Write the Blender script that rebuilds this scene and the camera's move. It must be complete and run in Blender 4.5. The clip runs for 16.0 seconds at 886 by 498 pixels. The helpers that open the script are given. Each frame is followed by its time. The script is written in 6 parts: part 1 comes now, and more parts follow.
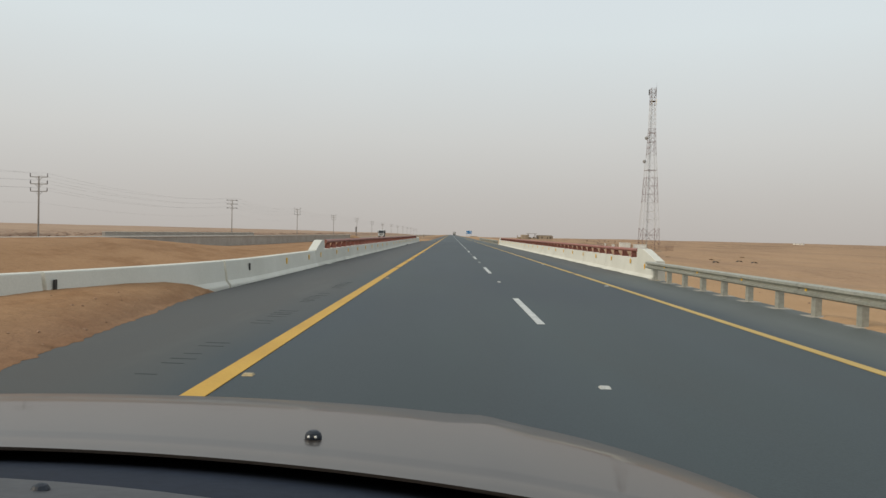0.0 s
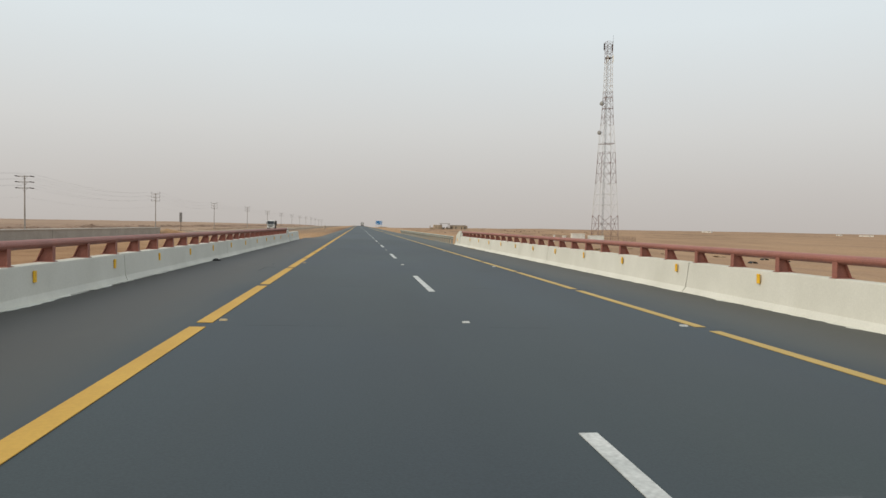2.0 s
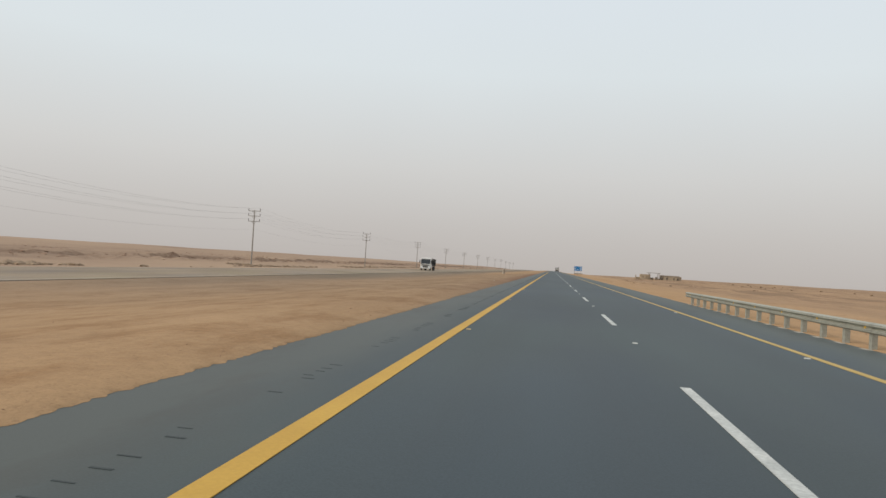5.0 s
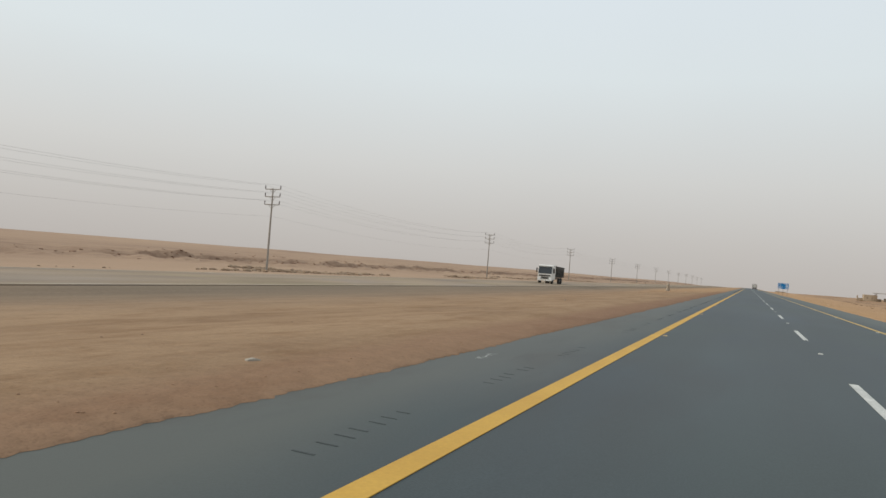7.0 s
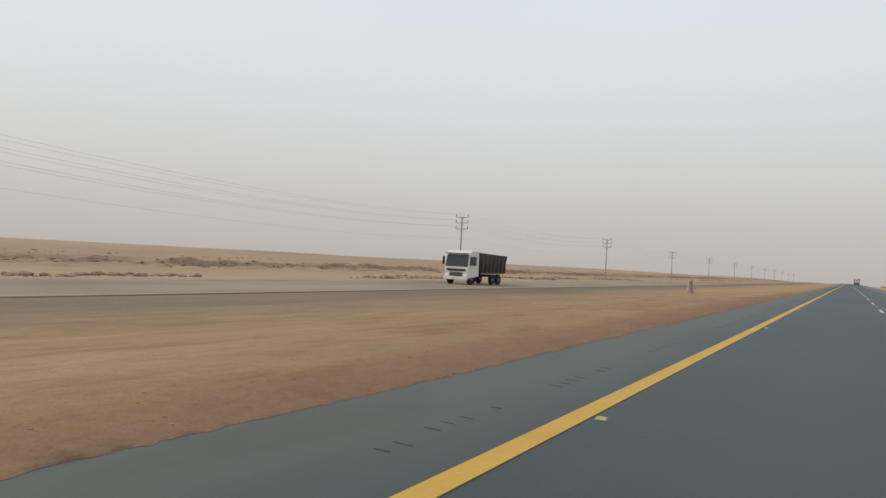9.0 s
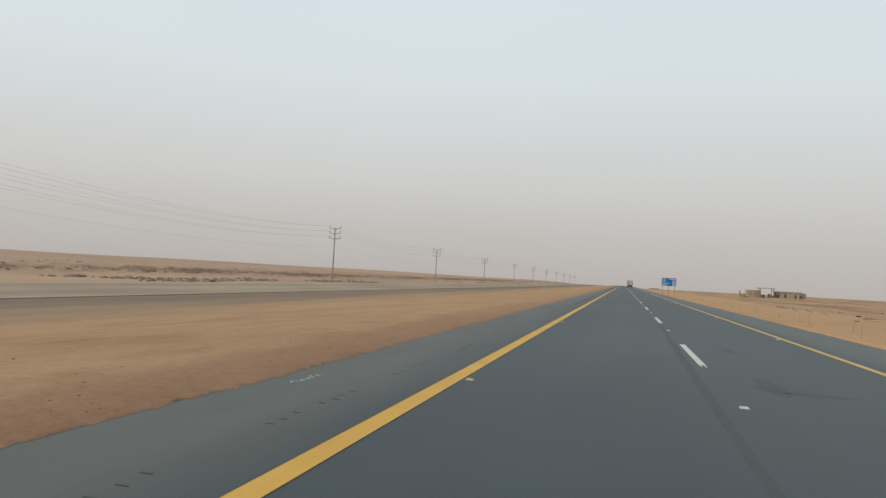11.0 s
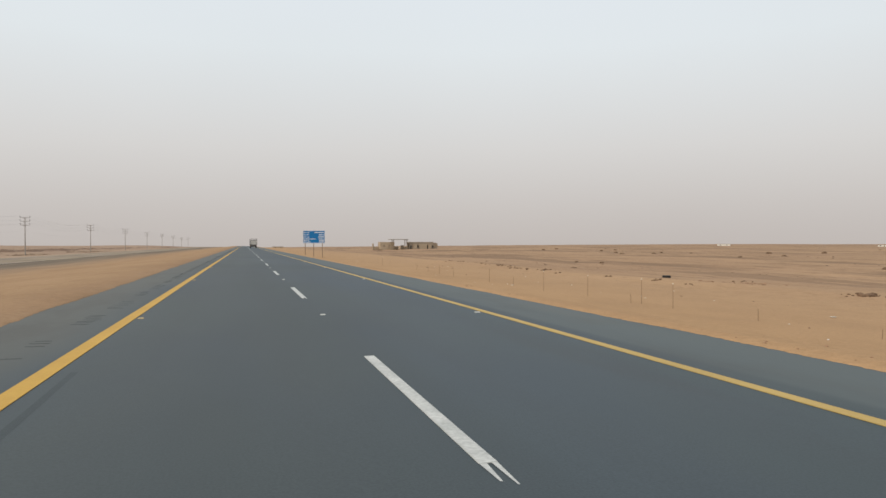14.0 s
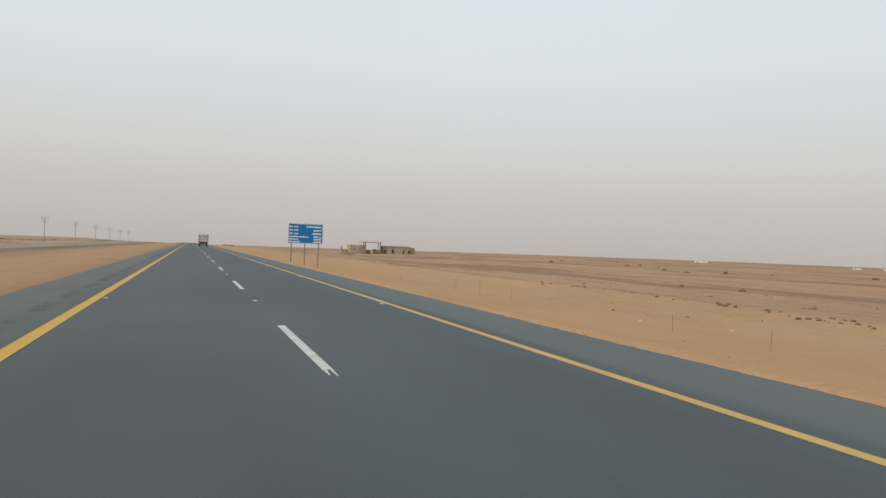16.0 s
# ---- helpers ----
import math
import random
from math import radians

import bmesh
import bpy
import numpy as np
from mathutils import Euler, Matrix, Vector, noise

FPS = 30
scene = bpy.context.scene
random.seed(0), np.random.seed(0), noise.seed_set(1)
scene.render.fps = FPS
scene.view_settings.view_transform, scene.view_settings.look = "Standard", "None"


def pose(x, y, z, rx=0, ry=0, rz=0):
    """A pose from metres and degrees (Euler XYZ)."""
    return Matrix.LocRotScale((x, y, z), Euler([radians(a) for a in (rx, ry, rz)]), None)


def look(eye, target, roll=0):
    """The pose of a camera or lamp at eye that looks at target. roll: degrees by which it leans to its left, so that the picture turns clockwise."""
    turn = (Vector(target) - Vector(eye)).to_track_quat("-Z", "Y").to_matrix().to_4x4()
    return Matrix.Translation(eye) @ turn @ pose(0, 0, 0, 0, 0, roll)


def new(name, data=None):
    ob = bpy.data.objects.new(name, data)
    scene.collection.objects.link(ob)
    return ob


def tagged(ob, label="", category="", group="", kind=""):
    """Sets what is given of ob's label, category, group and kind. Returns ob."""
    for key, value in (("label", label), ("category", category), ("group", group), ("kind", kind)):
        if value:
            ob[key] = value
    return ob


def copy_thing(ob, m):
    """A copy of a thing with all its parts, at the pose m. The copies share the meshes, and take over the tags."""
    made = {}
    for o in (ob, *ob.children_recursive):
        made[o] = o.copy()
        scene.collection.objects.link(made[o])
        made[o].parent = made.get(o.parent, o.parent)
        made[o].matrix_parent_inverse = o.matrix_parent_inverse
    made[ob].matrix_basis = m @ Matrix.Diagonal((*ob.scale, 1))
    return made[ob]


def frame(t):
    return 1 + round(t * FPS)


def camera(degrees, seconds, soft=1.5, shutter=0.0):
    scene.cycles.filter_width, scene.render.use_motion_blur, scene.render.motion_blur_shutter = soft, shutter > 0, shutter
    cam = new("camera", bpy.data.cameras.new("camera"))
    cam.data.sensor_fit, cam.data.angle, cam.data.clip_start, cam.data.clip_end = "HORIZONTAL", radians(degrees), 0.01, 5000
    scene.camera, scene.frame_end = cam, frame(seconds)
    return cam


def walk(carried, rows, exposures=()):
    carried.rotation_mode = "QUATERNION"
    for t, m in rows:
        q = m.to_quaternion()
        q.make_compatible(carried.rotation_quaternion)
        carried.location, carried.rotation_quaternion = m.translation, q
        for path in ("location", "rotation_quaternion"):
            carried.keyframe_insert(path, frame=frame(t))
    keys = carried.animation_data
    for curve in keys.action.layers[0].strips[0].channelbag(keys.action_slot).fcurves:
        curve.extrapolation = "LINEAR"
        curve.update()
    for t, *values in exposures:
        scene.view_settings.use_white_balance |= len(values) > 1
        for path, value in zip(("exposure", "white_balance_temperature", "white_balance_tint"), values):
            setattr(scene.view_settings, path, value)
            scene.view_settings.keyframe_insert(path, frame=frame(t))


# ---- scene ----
cam = camera(63.9, 16.0, soft=1.5)
PATH = [
    (0, (-1.52, -16.28, 1.450), (-1.625, -6.286, 1.234), 1.42),
    (0.5, (-1.47, -1.89, 1.428), (-0.241, 8.027, 0.977), 1.25),
    (1, (-1.49, 12.42, 1.364), (0.689, 22.149, 0.578), 1.53),
    (1.5, (-1.53, 26.20, 1.378), (0.363, 35.990, 0.610), 1.73),
    (2, (-1.58, 40.37, 1.408), (-0.394, 50.290, 1.084), 0.93),
    (2.5, (-1.64, 54.94, 1.415), (-0.982, 64.918, 1.354), 1.32),
    (3, (-1.72, 69.48, 1.415), (-1.555, 79.480, 1.431), 1.75),
    (3.5, (-1.75, 83.89, 1.407), (-1.940, 93.884, 1.480), -0.44),
    (4, (-1.79, 97.31, 1.376), (-2.368, 107.296, 1.501), -0.76),
    (4.2, (-1.79, 102.96, 1.382), (-2.531, 112.928, 1.525), 0.05),
    (6.3, (-1.70, 162.22, 1.443), (-4.751, 171.742, 1.690), 5.13),
    (6.5, (-1.70, 167.87, 1.449), (-4.984, 177.307, 1.665), 4.67),
    (7, (-1.62, 182.19, 1.419), (-5.591, 191.363, 1.614), 4.48),
    (7.5, (-1.57, 196.48, 1.415), (-6.091, 205.397, 1.616), 3.99),
    (8, (-1.52, 210.80, 1.433), (-6.337, 219.561, 1.607), 3.32),
    (8.2, (-1.51, 216.49, 1.431), (-6.541, 225.133, 1.592), 3.01),
    (10.3, (-1.50, 276.21, 1.412), (-5.494, 285.370, 1.643), 3.62),
    (10.5, (-1.50, 281.89, 1.410), (-5.061, 291.233, 1.676), 3.43),
    (11, (-1.51, 296.41, 1.435), (-3.986, 306.095, 1.787), 3.24),
    (11.5, (-1.50, 310.16, 1.413), (-2.915, 320.053, 1.851), 2.03),
    (12, (-1.50, 324.42, 1.417), (-1.863, 334.402, 1.844), 0.90),
    (12.5, (-1.50, 338.84, 1.416), (-1.065, 348.830, 1.733), 0.87),
    (13, (-1.51, 353.70, 1.427), (-0.177, 363.604, 1.576), 0.22),
    (13.5, (-1.55, 368.10, 1.422), (0.536, 377.877, 1.374), 0.41),
    (14, (-1.54, 381.31, 1.449), (1.156, 390.940, 1.372), -0.19),
    (14.5, (-1.53, 395.45, 1.464), (1.624, 404.943, 1.422), -0.47),
    (15, (-1.55, 409.80, 1.452), (1.975, 419.156, 1.447), 0.15),
    (15.5, (-1.60, 423.85, 1.472), (1.996, 433.180, 1.512), 0.65),
    (16, (-1.58, 437.38, 1.476), (1.762, 446.799, 1.487), 2.09),
]
EXPOSURES = ((0.0, -0.04, 6450, 7), (0.25, 0.08, 6450, 7), (0.5, 0.18, 6500, 8), (1.0, 0.18, 6500, 9), (1.5, 0.18, 6500, 9), (2.0, 0.03, 6450, 8), (3.0, 0.0, 6470, 9), (4.0, 0.0, 6460, 9), (6.5, 0.0, 6440, 7.5), (8.2, 0.0, 6440, 7.5), (10.5, -0.05, 6440, 7.5), (11.5, -0.05, 6440, 8), (12.0, 0.0, 6460, 8), (12.8, 0.0, 6500, 9), (13.5, 0.07, 6500, 10), (14.2, 0.06, 6500, 10), (15.0, 0.0, 6500, 10), (16.0, 0.0, 6450, 8))
scene.view_settings.exposure = 0.0
walk(cam, [(t, look(eye, target, roll)) for t, eye, target, roll in PATH], EXPOSURES)

# ---- light: a dusty, overcast sky with a veiled sun over the left-hand desert ----
SUN_ELEVATION, SUN_TURN = radians(33), radians(-108)
world = bpy.data.worlds.new("dusty_sky")
scene.world = world
world.use_nodes = True
wn, wl = world.node_tree.nodes, world.node_tree.links
wn.clear()
w_out = wn.new("ShaderNodeOutputWorld")
w_mix = wn.new("ShaderNodeMixShader")
w_mix.inputs[0].default_value = 0.93
w_sky = wn.new("ShaderNodeTexSky")
w_sky.sky_type = "NISHITA"
w_sky.sun_disc = False
w_sky.sun_elevation = SUN_ELEVATION
w_sky.sun_rotation = SUN_TURN
w_sky.dust_density = 8.0
w_blue = wn.new("ShaderNodeBackground")
w_blue.inputs[1].default_value = 0.1
wl.new(w_sky.outputs[0], w_blue.inputs[0])
w_coord = wn.new("ShaderNodeTexCoord")
w_split = wn.new("ShaderNodeSeparateXYZ")
wl.new(w_coord.outputs["Generated"], w_split.inputs[0])
w_ramp = wn.new("ShaderNodeValToRGB")
w_ramp.color_ramp.elements.remove(w_ramp.color_ramp.elements[0])
for at, colour in ((0.0, (0.545, 0.50, 0.472)), (0.05, (0.595, 0.56, 0.535)), (0.13, (0.68, 0.667, 0.652)), (0.26, (0.755, 0.80, 0.82)), (0.42, (0.76, 0.82, 0.88)), (1.0, (0.78, 0.84, 0.90))):
    stop = w_ramp.color_ramp.elements.new(at) if at < 1.0 else w_ramp.color_ramp.elements[-1]
    stop.position, stop.color = at, (*colour, 1)
wl.new(w_split.outputs[2], w_ramp.inputs[0])
w_cloud = wn.new("ShaderNodeTexNoise")
w_cloud.inputs["Scale"].default_value = 2.2
w_cloud.inputs["Detail"].default_value = 3
wl.new(w_coord.outputs["Generated"], w_cloud.inputs[0])
w_range = wn.new("ShaderNodeMapRange")
w_range.inputs[3].default_value, w_range.inputs[4].default_value = 0.97, 1.03
wl.new(w_cloud.outputs[0], w_range.inputs[0])
w_mul = wn.new("ShaderNodeMixRGB")
w_mul.blend_type = "MULTIPLY"
w_mul.inputs[0].default_value = 1.0
wl.new(w_ramp.outputs[0], w_mul.inputs[1])
wl.new(w_range.outputs[0], w_mul.inputs[2])
w_haze = wn.new("ShaderNodeBackground")
wl.new(w_mul.outputs[0], w_haze.inputs[0])
w_haze.inputs[1].default_value = 1.0
wl.new(w_blue.outputs[0], w_mix.inputs[1])
wl.new(w_haze.outputs[0], w_mix.inputs[2])
wl.new(w_mix.outputs[0], w_out.inputs[0])

sun = new("sun", bpy.data.lights.new("sun", "SUN"))
sun.data.energy = 1.7
sun.data.angle = radians(35)
sun.data.color = (1.0, 0.87, 0.68)
# the sun stands to the left of the road and a little behind
sun.matrix_world = look((-75, -25, 52), (0, 0, 0))


# ---- materials ----
def material(name, rough=0.7, metal=0.0, spec=0.4):
    m = bpy.data.materials.new(name)
    m.use_nodes = True
    b = m.node_tree.nodes["Principled BSDF"]
    b.inputs["Roughness"].default_value = rough
    b.inputs["Metallic"].default_value = metal
    b.inputs["Specular IOR Level"].default_value = spec
    return m, m.node_tree.nodes, m.node_tree.links, b


def noise_of(nodes, links, scale, detail=4, stretch=(1, 1, 1), kind="Object", rough=0.55):
    co = nodes.new("ShaderNodeTexCoord")
    mp = nodes.new("ShaderNodeMapping")
    mp.inputs["Scale"].default_value = stretch
    tx = nodes.new("ShaderNodeTexNoise")
    tx.inputs["Scale"].default_value = scale
    tx.inputs["Detail"].default_value = detail
    tx.inputs["Roughness"].default_value = rough
    links.new(co.outputs[kind], mp.inputs[0])
    links.new(mp.outputs[0], tx.inputs[0])
    return tx.outputs[0]


def ramp_of(nodes, links, value, stops):
    r = nodes.new("ShaderNodeValToRGB")
    first, last = r.color_ramp.elements
    first.position, first.color = stops[0][0], (*stops[0][1], 1)
    last.position, last.color = stops[-1][0], (*stops[-1][1], 1)
    for at, colour in stops[1:-1]:
        e = r.color_ramp.elements.new(at)
        e.color = (*colour, 1)
    links.new(value, r.inputs[0])
    return r.outputs[0]


def mix_of(nodes, links, fac, a, b, mode="MIX"):
    n = nodes.new("ShaderNodeMixRGB")
    n.blend_type = mode
    for socket, value in zip(n.inputs, (fac, a, b)):
        if hasattr(value, "links"):
            links.new(value, socket)
        else:
            socket.default_value = value if isinstance(value, (int, float)) else (*value, 1)
    return n.outputs[0]


def math_of(nodes, links, op, a, b=0.0, clamp=False):
    n = nodes.new("ShaderNodeMath")
    n.operation, n.use_clamp = op, clamp
    for socket, value in zip(n.inputs, (a, b)):
        if hasattr(value, "links"):
            links.new(value, socket)
        else:
            socket.default_value = value
    return n.outputs[0]


def bump_of(nodes, links, bsdf, value, strength=0.3, distance=0.02):
    n = nodes.new("ShaderNodeBump")
    n.inputs["Strength"].default_value = strength
    n.inputs["Distance"].default_value = distance
    links.new(value, n.inputs["Height"])
    links.new(n.outputs[0], bsdf.inputs["Normal"])


def worn(name, colour, second, rough=0.7, metal=0.0, scale=3.0, fine=40.0, bump=0.15, spec=0.4, random_tone=0.0, stretch=(1, 1, 1), grit=1.0):
    """A surface of two tones: large blotches and fine grain, with a little relief."""
    m, n, l, b = material(name, rough, metal, spec)
    big = noise_of(n, l, scale, 5, stretch)
    small = noise_of(n, l, fine, 3)
    tone = ramp_of(n, l, big, ((0.35, second), (0.65, colour)))
    grain = ramp_of(n, l, small, ((0.3, (1 - 0.18 * grit,) * 3), (0.7, (1 + 0.12 * grit,) * 3)))
    c = mix_of(n, l, 1.0, tone, grain, "MULTIPLY")
    if random_tone:
        info = n.new("ShaderNodeObjectInfo")
        vary = math_of(n, l, "MULTIPLY_ADD", info.outputs["Random"], 2 * random_tone)
        vary.node.inputs[2].default_value = 1 - random_tone
        c = mix_of(n, l, 1.0, c, vary, "MULTIPLY")
    l.new(c, b.inputs["Base Color"])
    bump_of(n, l, b, small, bump, 0.01)
    return m


def asphalt_material(name, base, dusty, line_x=None, rough=0.62, spec=0.35):
    m, n, l, b = material(name, rough, 0.0, spec)
    co = n.new("ShaderNodeTexCoord")
    xyz = n.new("ShaderNodeSeparateXYZ")
    l.new(co.outputs["Object"], xyz.inputs[0])
    long = noise_of(n, l, 0.35, 4, (1, 0.06, 1))
    patch = noise_of(n, l, 0.11, 5, (1, 0.5, 1))
    grain = noise_of(n, l, 55, 2)
    streak = ramp_of(n, l, long, ((0.3, tuple(v * 0.86 for v in base)), (0.7, tuple(v * 1.12 for v in base))))
    blotch = ramp_of(n, l, patch, ((0.32, (0.81, 0.81, 0.81)), (0.6, (1.06, 1.06, 1.06))))
    c = mix_of(n, l, 1.0, streak, blotch, "MULTIPLY")
    g = ramp_of(n, l, grain, ((0.3, (0.84, 0.84, 0.84)), (0.7, (1.16, 1.16, 1.16))))
    c = mix_of(n, l, 1.0, c, g, "MULTIPLY")
    # broad clouds of cooler and greener tone from batch to batch of the mix
    hue = ramp_of(n, l, noise_of(n, l, 0.22, 3, (1, 0.3, 1)), ((0.36, (0.93, 0.97, 1.07)), (0.5, (1.0, 1.0, 1.0)), (0.64, (1.0, 1.03, 0.96))))
    c = mix_of(n, l, 0.9, c, hue, "MULTIPLY")
    if line_x:
        # shoulders outside the edge lines carry blown sand
        ax = math_of(n, l, "ABSOLUTE", xyz.outputs[0])
        wob = math_of(n, l, "MULTIPLY", noise_of(n, l, 0.6, 4, (1, 0.25, 1)), 1.6)
        edge = math_of(n, l, "SUBTRACT", math_of(n, l, "ADD", ax, wob), line_x + 0.75)
        f = math_of(n, l, "MULTIPLY", edge, 0.8, True)
        side = math_of(n, l, "GREATER_THAN", xyz.outputs[0], 0.0)
        soil = mix_of(n, l, side, (0.086, 0.090, 0.078), dusty)
        c = mix_of(n, l, math_of(n, l, "MULTIPLY", f, 0.75), c, soil)
        # the right shoulder is paved apart, in a greener mix
        apart = math_of(n, l, "MULTIPLY", math_of(n, l, "SUBTRACT", xyz.outputs[0], 3.85), 6.0, True)
        apart = math_of(n, l, "MULTIPLY", apart, math_of(n, l, "MULTIPLY", math_of(n, l, "SUBTRACT", xyz.outputs[1], 300.0), 0.02, True))
        c = mix_of(n, l, math_of(n, l, "MULTIPLY", apart, 0.75), c, (0.076, 0.090, 0.084))
        # past y = 330 the right-hand lane is tinted bluer, the other lane browner
        tint_on = math_of(n, l, "MULTIPLY", math_of(n, l, "SUBTRACT", xyz.outputs[1], 330.0), 0.02, True)
        lane = ramp_of(n, l, math_of(n, l, "MULTIPLY", math_of(n, l, "ADD", xyz.outputs[0], 3.4), 0.147, True), ((0.1, (1.10, 1.03, 0.97)), (0.5, (1.0, 1.0, 1.0)), (0.9, (0.94, 0.99, 1.06))))
        c = mix_of(n, l, tint_on, c, mix_of(n, l, 1.0, c, lane, "MULTIPLY"))
        deck = math_of(n, l, "MULTIPLY", math_of(n, l, "MULTIPLY", math_of(n, l, "SUBTRACT", xyz.outputs[1], 11.0), 0.3, True), math_of(n, l, "MULTIPLY", math_of(n, l, "SUBTRACT", 96.0, xyz.outputs[1]), 0.3, True))
        # brown dirt lies along the shoulders of the bridge and its approach
        on = math_of(n, l, "MULTIPLY", math_of(n, l, "MULTIPLY", math_of(n, l, "ADD", xyz.outputs[1], 60.0), 0.12, True), math_of(n, l, "MULTIPLY", math_of(n, l, "SUBTRACT", 112.0, xyz.outputs[1]), 0.12, True))
        c = mix_of(n, l, math_of(n, l, "MULTIPLY", math_of(n, l, "MULTIPLY", f, on), 0.8), c, mix_of(n, l, side, (0.067, 0.062, 0.053), mix_of(n, l, deck, (0.110, 0.119, 0.104), (0.085, 0.081, 0.068))))
        c = mix_of(n, l, math_of(n, l, "MULTIPLY", on, 0.9), c, mix_of(n, l, 1.0, c, (0.74, 0.76, 0.77), "MULTIPLY"))
        dirt = ramp_of(n, l, noise_of(n, l, 0.7, 6, (1, 0.3, 1), rough=0.7), ((0.5, (0, 0, 0)), (0.62, (1, 1, 1))))
        c = mix_of(n, l, math_of(n, l, "MULTIPLY", math_of(n, l, "MULTIPLY", dirt, f), 0.5), c, mix_of(n, l, side, (0.056, 0.052, 0.043), (0.064, 0.068, 0.060)))
        # smears of pale dust swept along by the wind
        dust = ramp_of(n, l, noise_of(n, l, 0.5, 6, (1, 0.16, 1), rough=0.7), ((0.55, (0, 0, 0)), (0.68, (1, 1, 1))))
        c = mix_of(n, l, math_of(n, l, "MULTIPLY", math_of(n, l, "MULTIPLY", dust, f), 0.3), c, (0.105, 0.104, 0.09))
        # polished wheel paths
        for path in (-2.65, -1.05, 1.0, 2.55):
            d = math_of(n, l, "ABSOLUTE", math_of(n, l, "SUBTRACT", xyz.outputs[0], path))
            w = math_of(n, l, "MULTIPLY", math_of(n, l, "SUBTRACT", 0.5, d), 2.0, True)
            c = mix_of(n, l, math_of(n, l, "MULTIPLY", w, 0.16), c, (0.036, 0.042, 0.044))
        stain = ramp_of(n, l, noise_of(n, l, 0.16, 6, (1, 0.22, 1), rough=0.65), ((0.60, (0, 0, 0)), (0.72, (1, 1, 1))))
        c = mix_of(n, l, math_of(n, l, "MULTIPLY", stain, 0.55), c, (0.035, 0.038, 0.038))
    l.new(c, b.inputs["Base Color"])
    bump_of(n, l, b, grain, 0.25, 0.004)
    return m


def sand_material():
    m, n, l, b = material("sand", 0.95, 0.0, 0.1)
    co = n.new("ShaderNodeTexCoord")
    xyz = n.new("ShaderNodeSeparateXYZ")
    l.new(co.outputs["Object"], xyz.inputs[0])
    x = xyz.outputs[0]
    wide = noise_of(n, l, 0.022, 6, (1, 0.45, 1), rough=0.6)
    mid = noise_of(n, l, 0.25, 6, (1, 0.5, 1), rough=0.62)
    fine = noise_of(n, l, 6.0, 5)
    pebble = noise_of(n, l, 28.0, 3)
    near_w = ramp_of(n, l, mid, ((0.25, (0.240, 0.158, 0.098)), (0.5, (0.288, 0.193, 0.118)), (0.75, (0.325, 0.222, 0.138))))
    near_e = ramp_of(n, l, mid, ((0.25, (0.345, 0.214, 0.116)), (0.5, (0.398, 0.248, 0.131)), (0.75, (0.43, 0.272, 0.148))))
    far_w = ramp_of(n, l, wide, ((0.3, (0.255, 0.178, 0.128)), (0.45, (0.335, 0.233, 0.163)), (0.6, (0.38, 0.268, 0.185)), (0.75, (0.295, 0.203, 0.143))))
    far_e = ramp_of(n, l, wide, ((0.3, (0.29, 0.186, 0.116)), (0.45, (0.385, 0.252, 0.152)), (0.6, (0.435, 0.29, 0.172)), (0.75, (0.335, 0.218, 0.135))))
    west = math_of(n, l, "LESS_THAN", x, 0.0)
    # the median's sand turns from orange to dun beyond the bridge
    dun = math_of(n, l, "MULTIPLY", west, math_of(n, l, "MULTIPLY", math_of(n, l, "SUBTRACT", xyz.outputs[1], 120.0), 0.022, True))
    dun = math_of(n, l, "MULTIPLY", dun, math_of(n, l, "SUBTRACT", 1.0, math_of(n, l, "MULTIPLY", math_of(n, l, "MULTIPLY", math_of(n, l, "SUBTRACT", xyz.outputs[1], 275.0), 0.02, True), 0.55)))
    near, far = mix_of(n, l, dun, near_e, near_w), mix_of(n, l, west, far_e, far_w)
    away = math_of(n, l, "MULTIPLY", math_of(n, l, "SUBTRACT", math_of(n, l, "ABSOLUTE", x), 14.0), 0.03, True)
    c = mix_of(n, l, away, near, far)
    # past y = 300 the median is blown smooth
    early_on = math_of(n, l, "MULTIPLY_ADD", math_of(n, l, "MULTIPLY", math_of(n, l, "SUBTRACT", 340.0, xyz.outputs[1]), 0.022, True), 0.75)
    early_on.node.inputs[2].default_value = 0.25
    rough_on = math_of(n, l, "MULTIPLY", math_of(n, l, "MULTIPLY", west, math_of(n, l, "SUBTRACT", 1.0, away)), early_on)
    # damp red-brown mottling of the median
    blot = ramp_of(n, l, noise_of(n, l, 0.8, 6, (1, 0.4, 1), rough=0.72), ((0.36, (0.80, 0.74, 0.69)), (0.52, (1.0, 1.0, 1.0)), (0.7, (1.06, 1.06, 1.05))))
    c = mix_of(n, l, rough_on, c, mix_of(n, l, 1.0, c, blot, "MULTIPLY"))
    early = math_of(n, l, "MULTIPLY", west, math_of(n, l, "MULTIPLY", math_of(n, l, "SUBTRACT", 95.0, xyz.outputs[1]), 0.05, True))
    c = mix_of(n, l, early, c, mix_of(n, l, 1.0, c, (0.82, 0.77, 0.76), "MULTIPLY"))
    # wheel ruts and windrows along the road
    rut = noise_of(n, l, 0.55, 5, (1, 0.05, 1), rough=0.6)
    ruts = ramp_of(n, l, rut, ((0.3, (0.93, 0.915, 0.90)), (0.5, (1.0, 1.0, 1.0)), (0.72, (1.03, 1.03, 1.025))))
    c = mix_of(n, l, rough_on, c, mix_of(n, l, 1.0, c, ruts, "MULTIPLY"))
    # dark gravel dumped along the median side of the other carriageway
    wob = math_of(n, l, "MULTIPLY", rut, 9.0)
    g1 = math_of(n, l, "MULTIPLY", math_of(n, l, "SUBTRACT", -12.5, math_of(n, l, "ADD", x, wob)), 0.115, True)
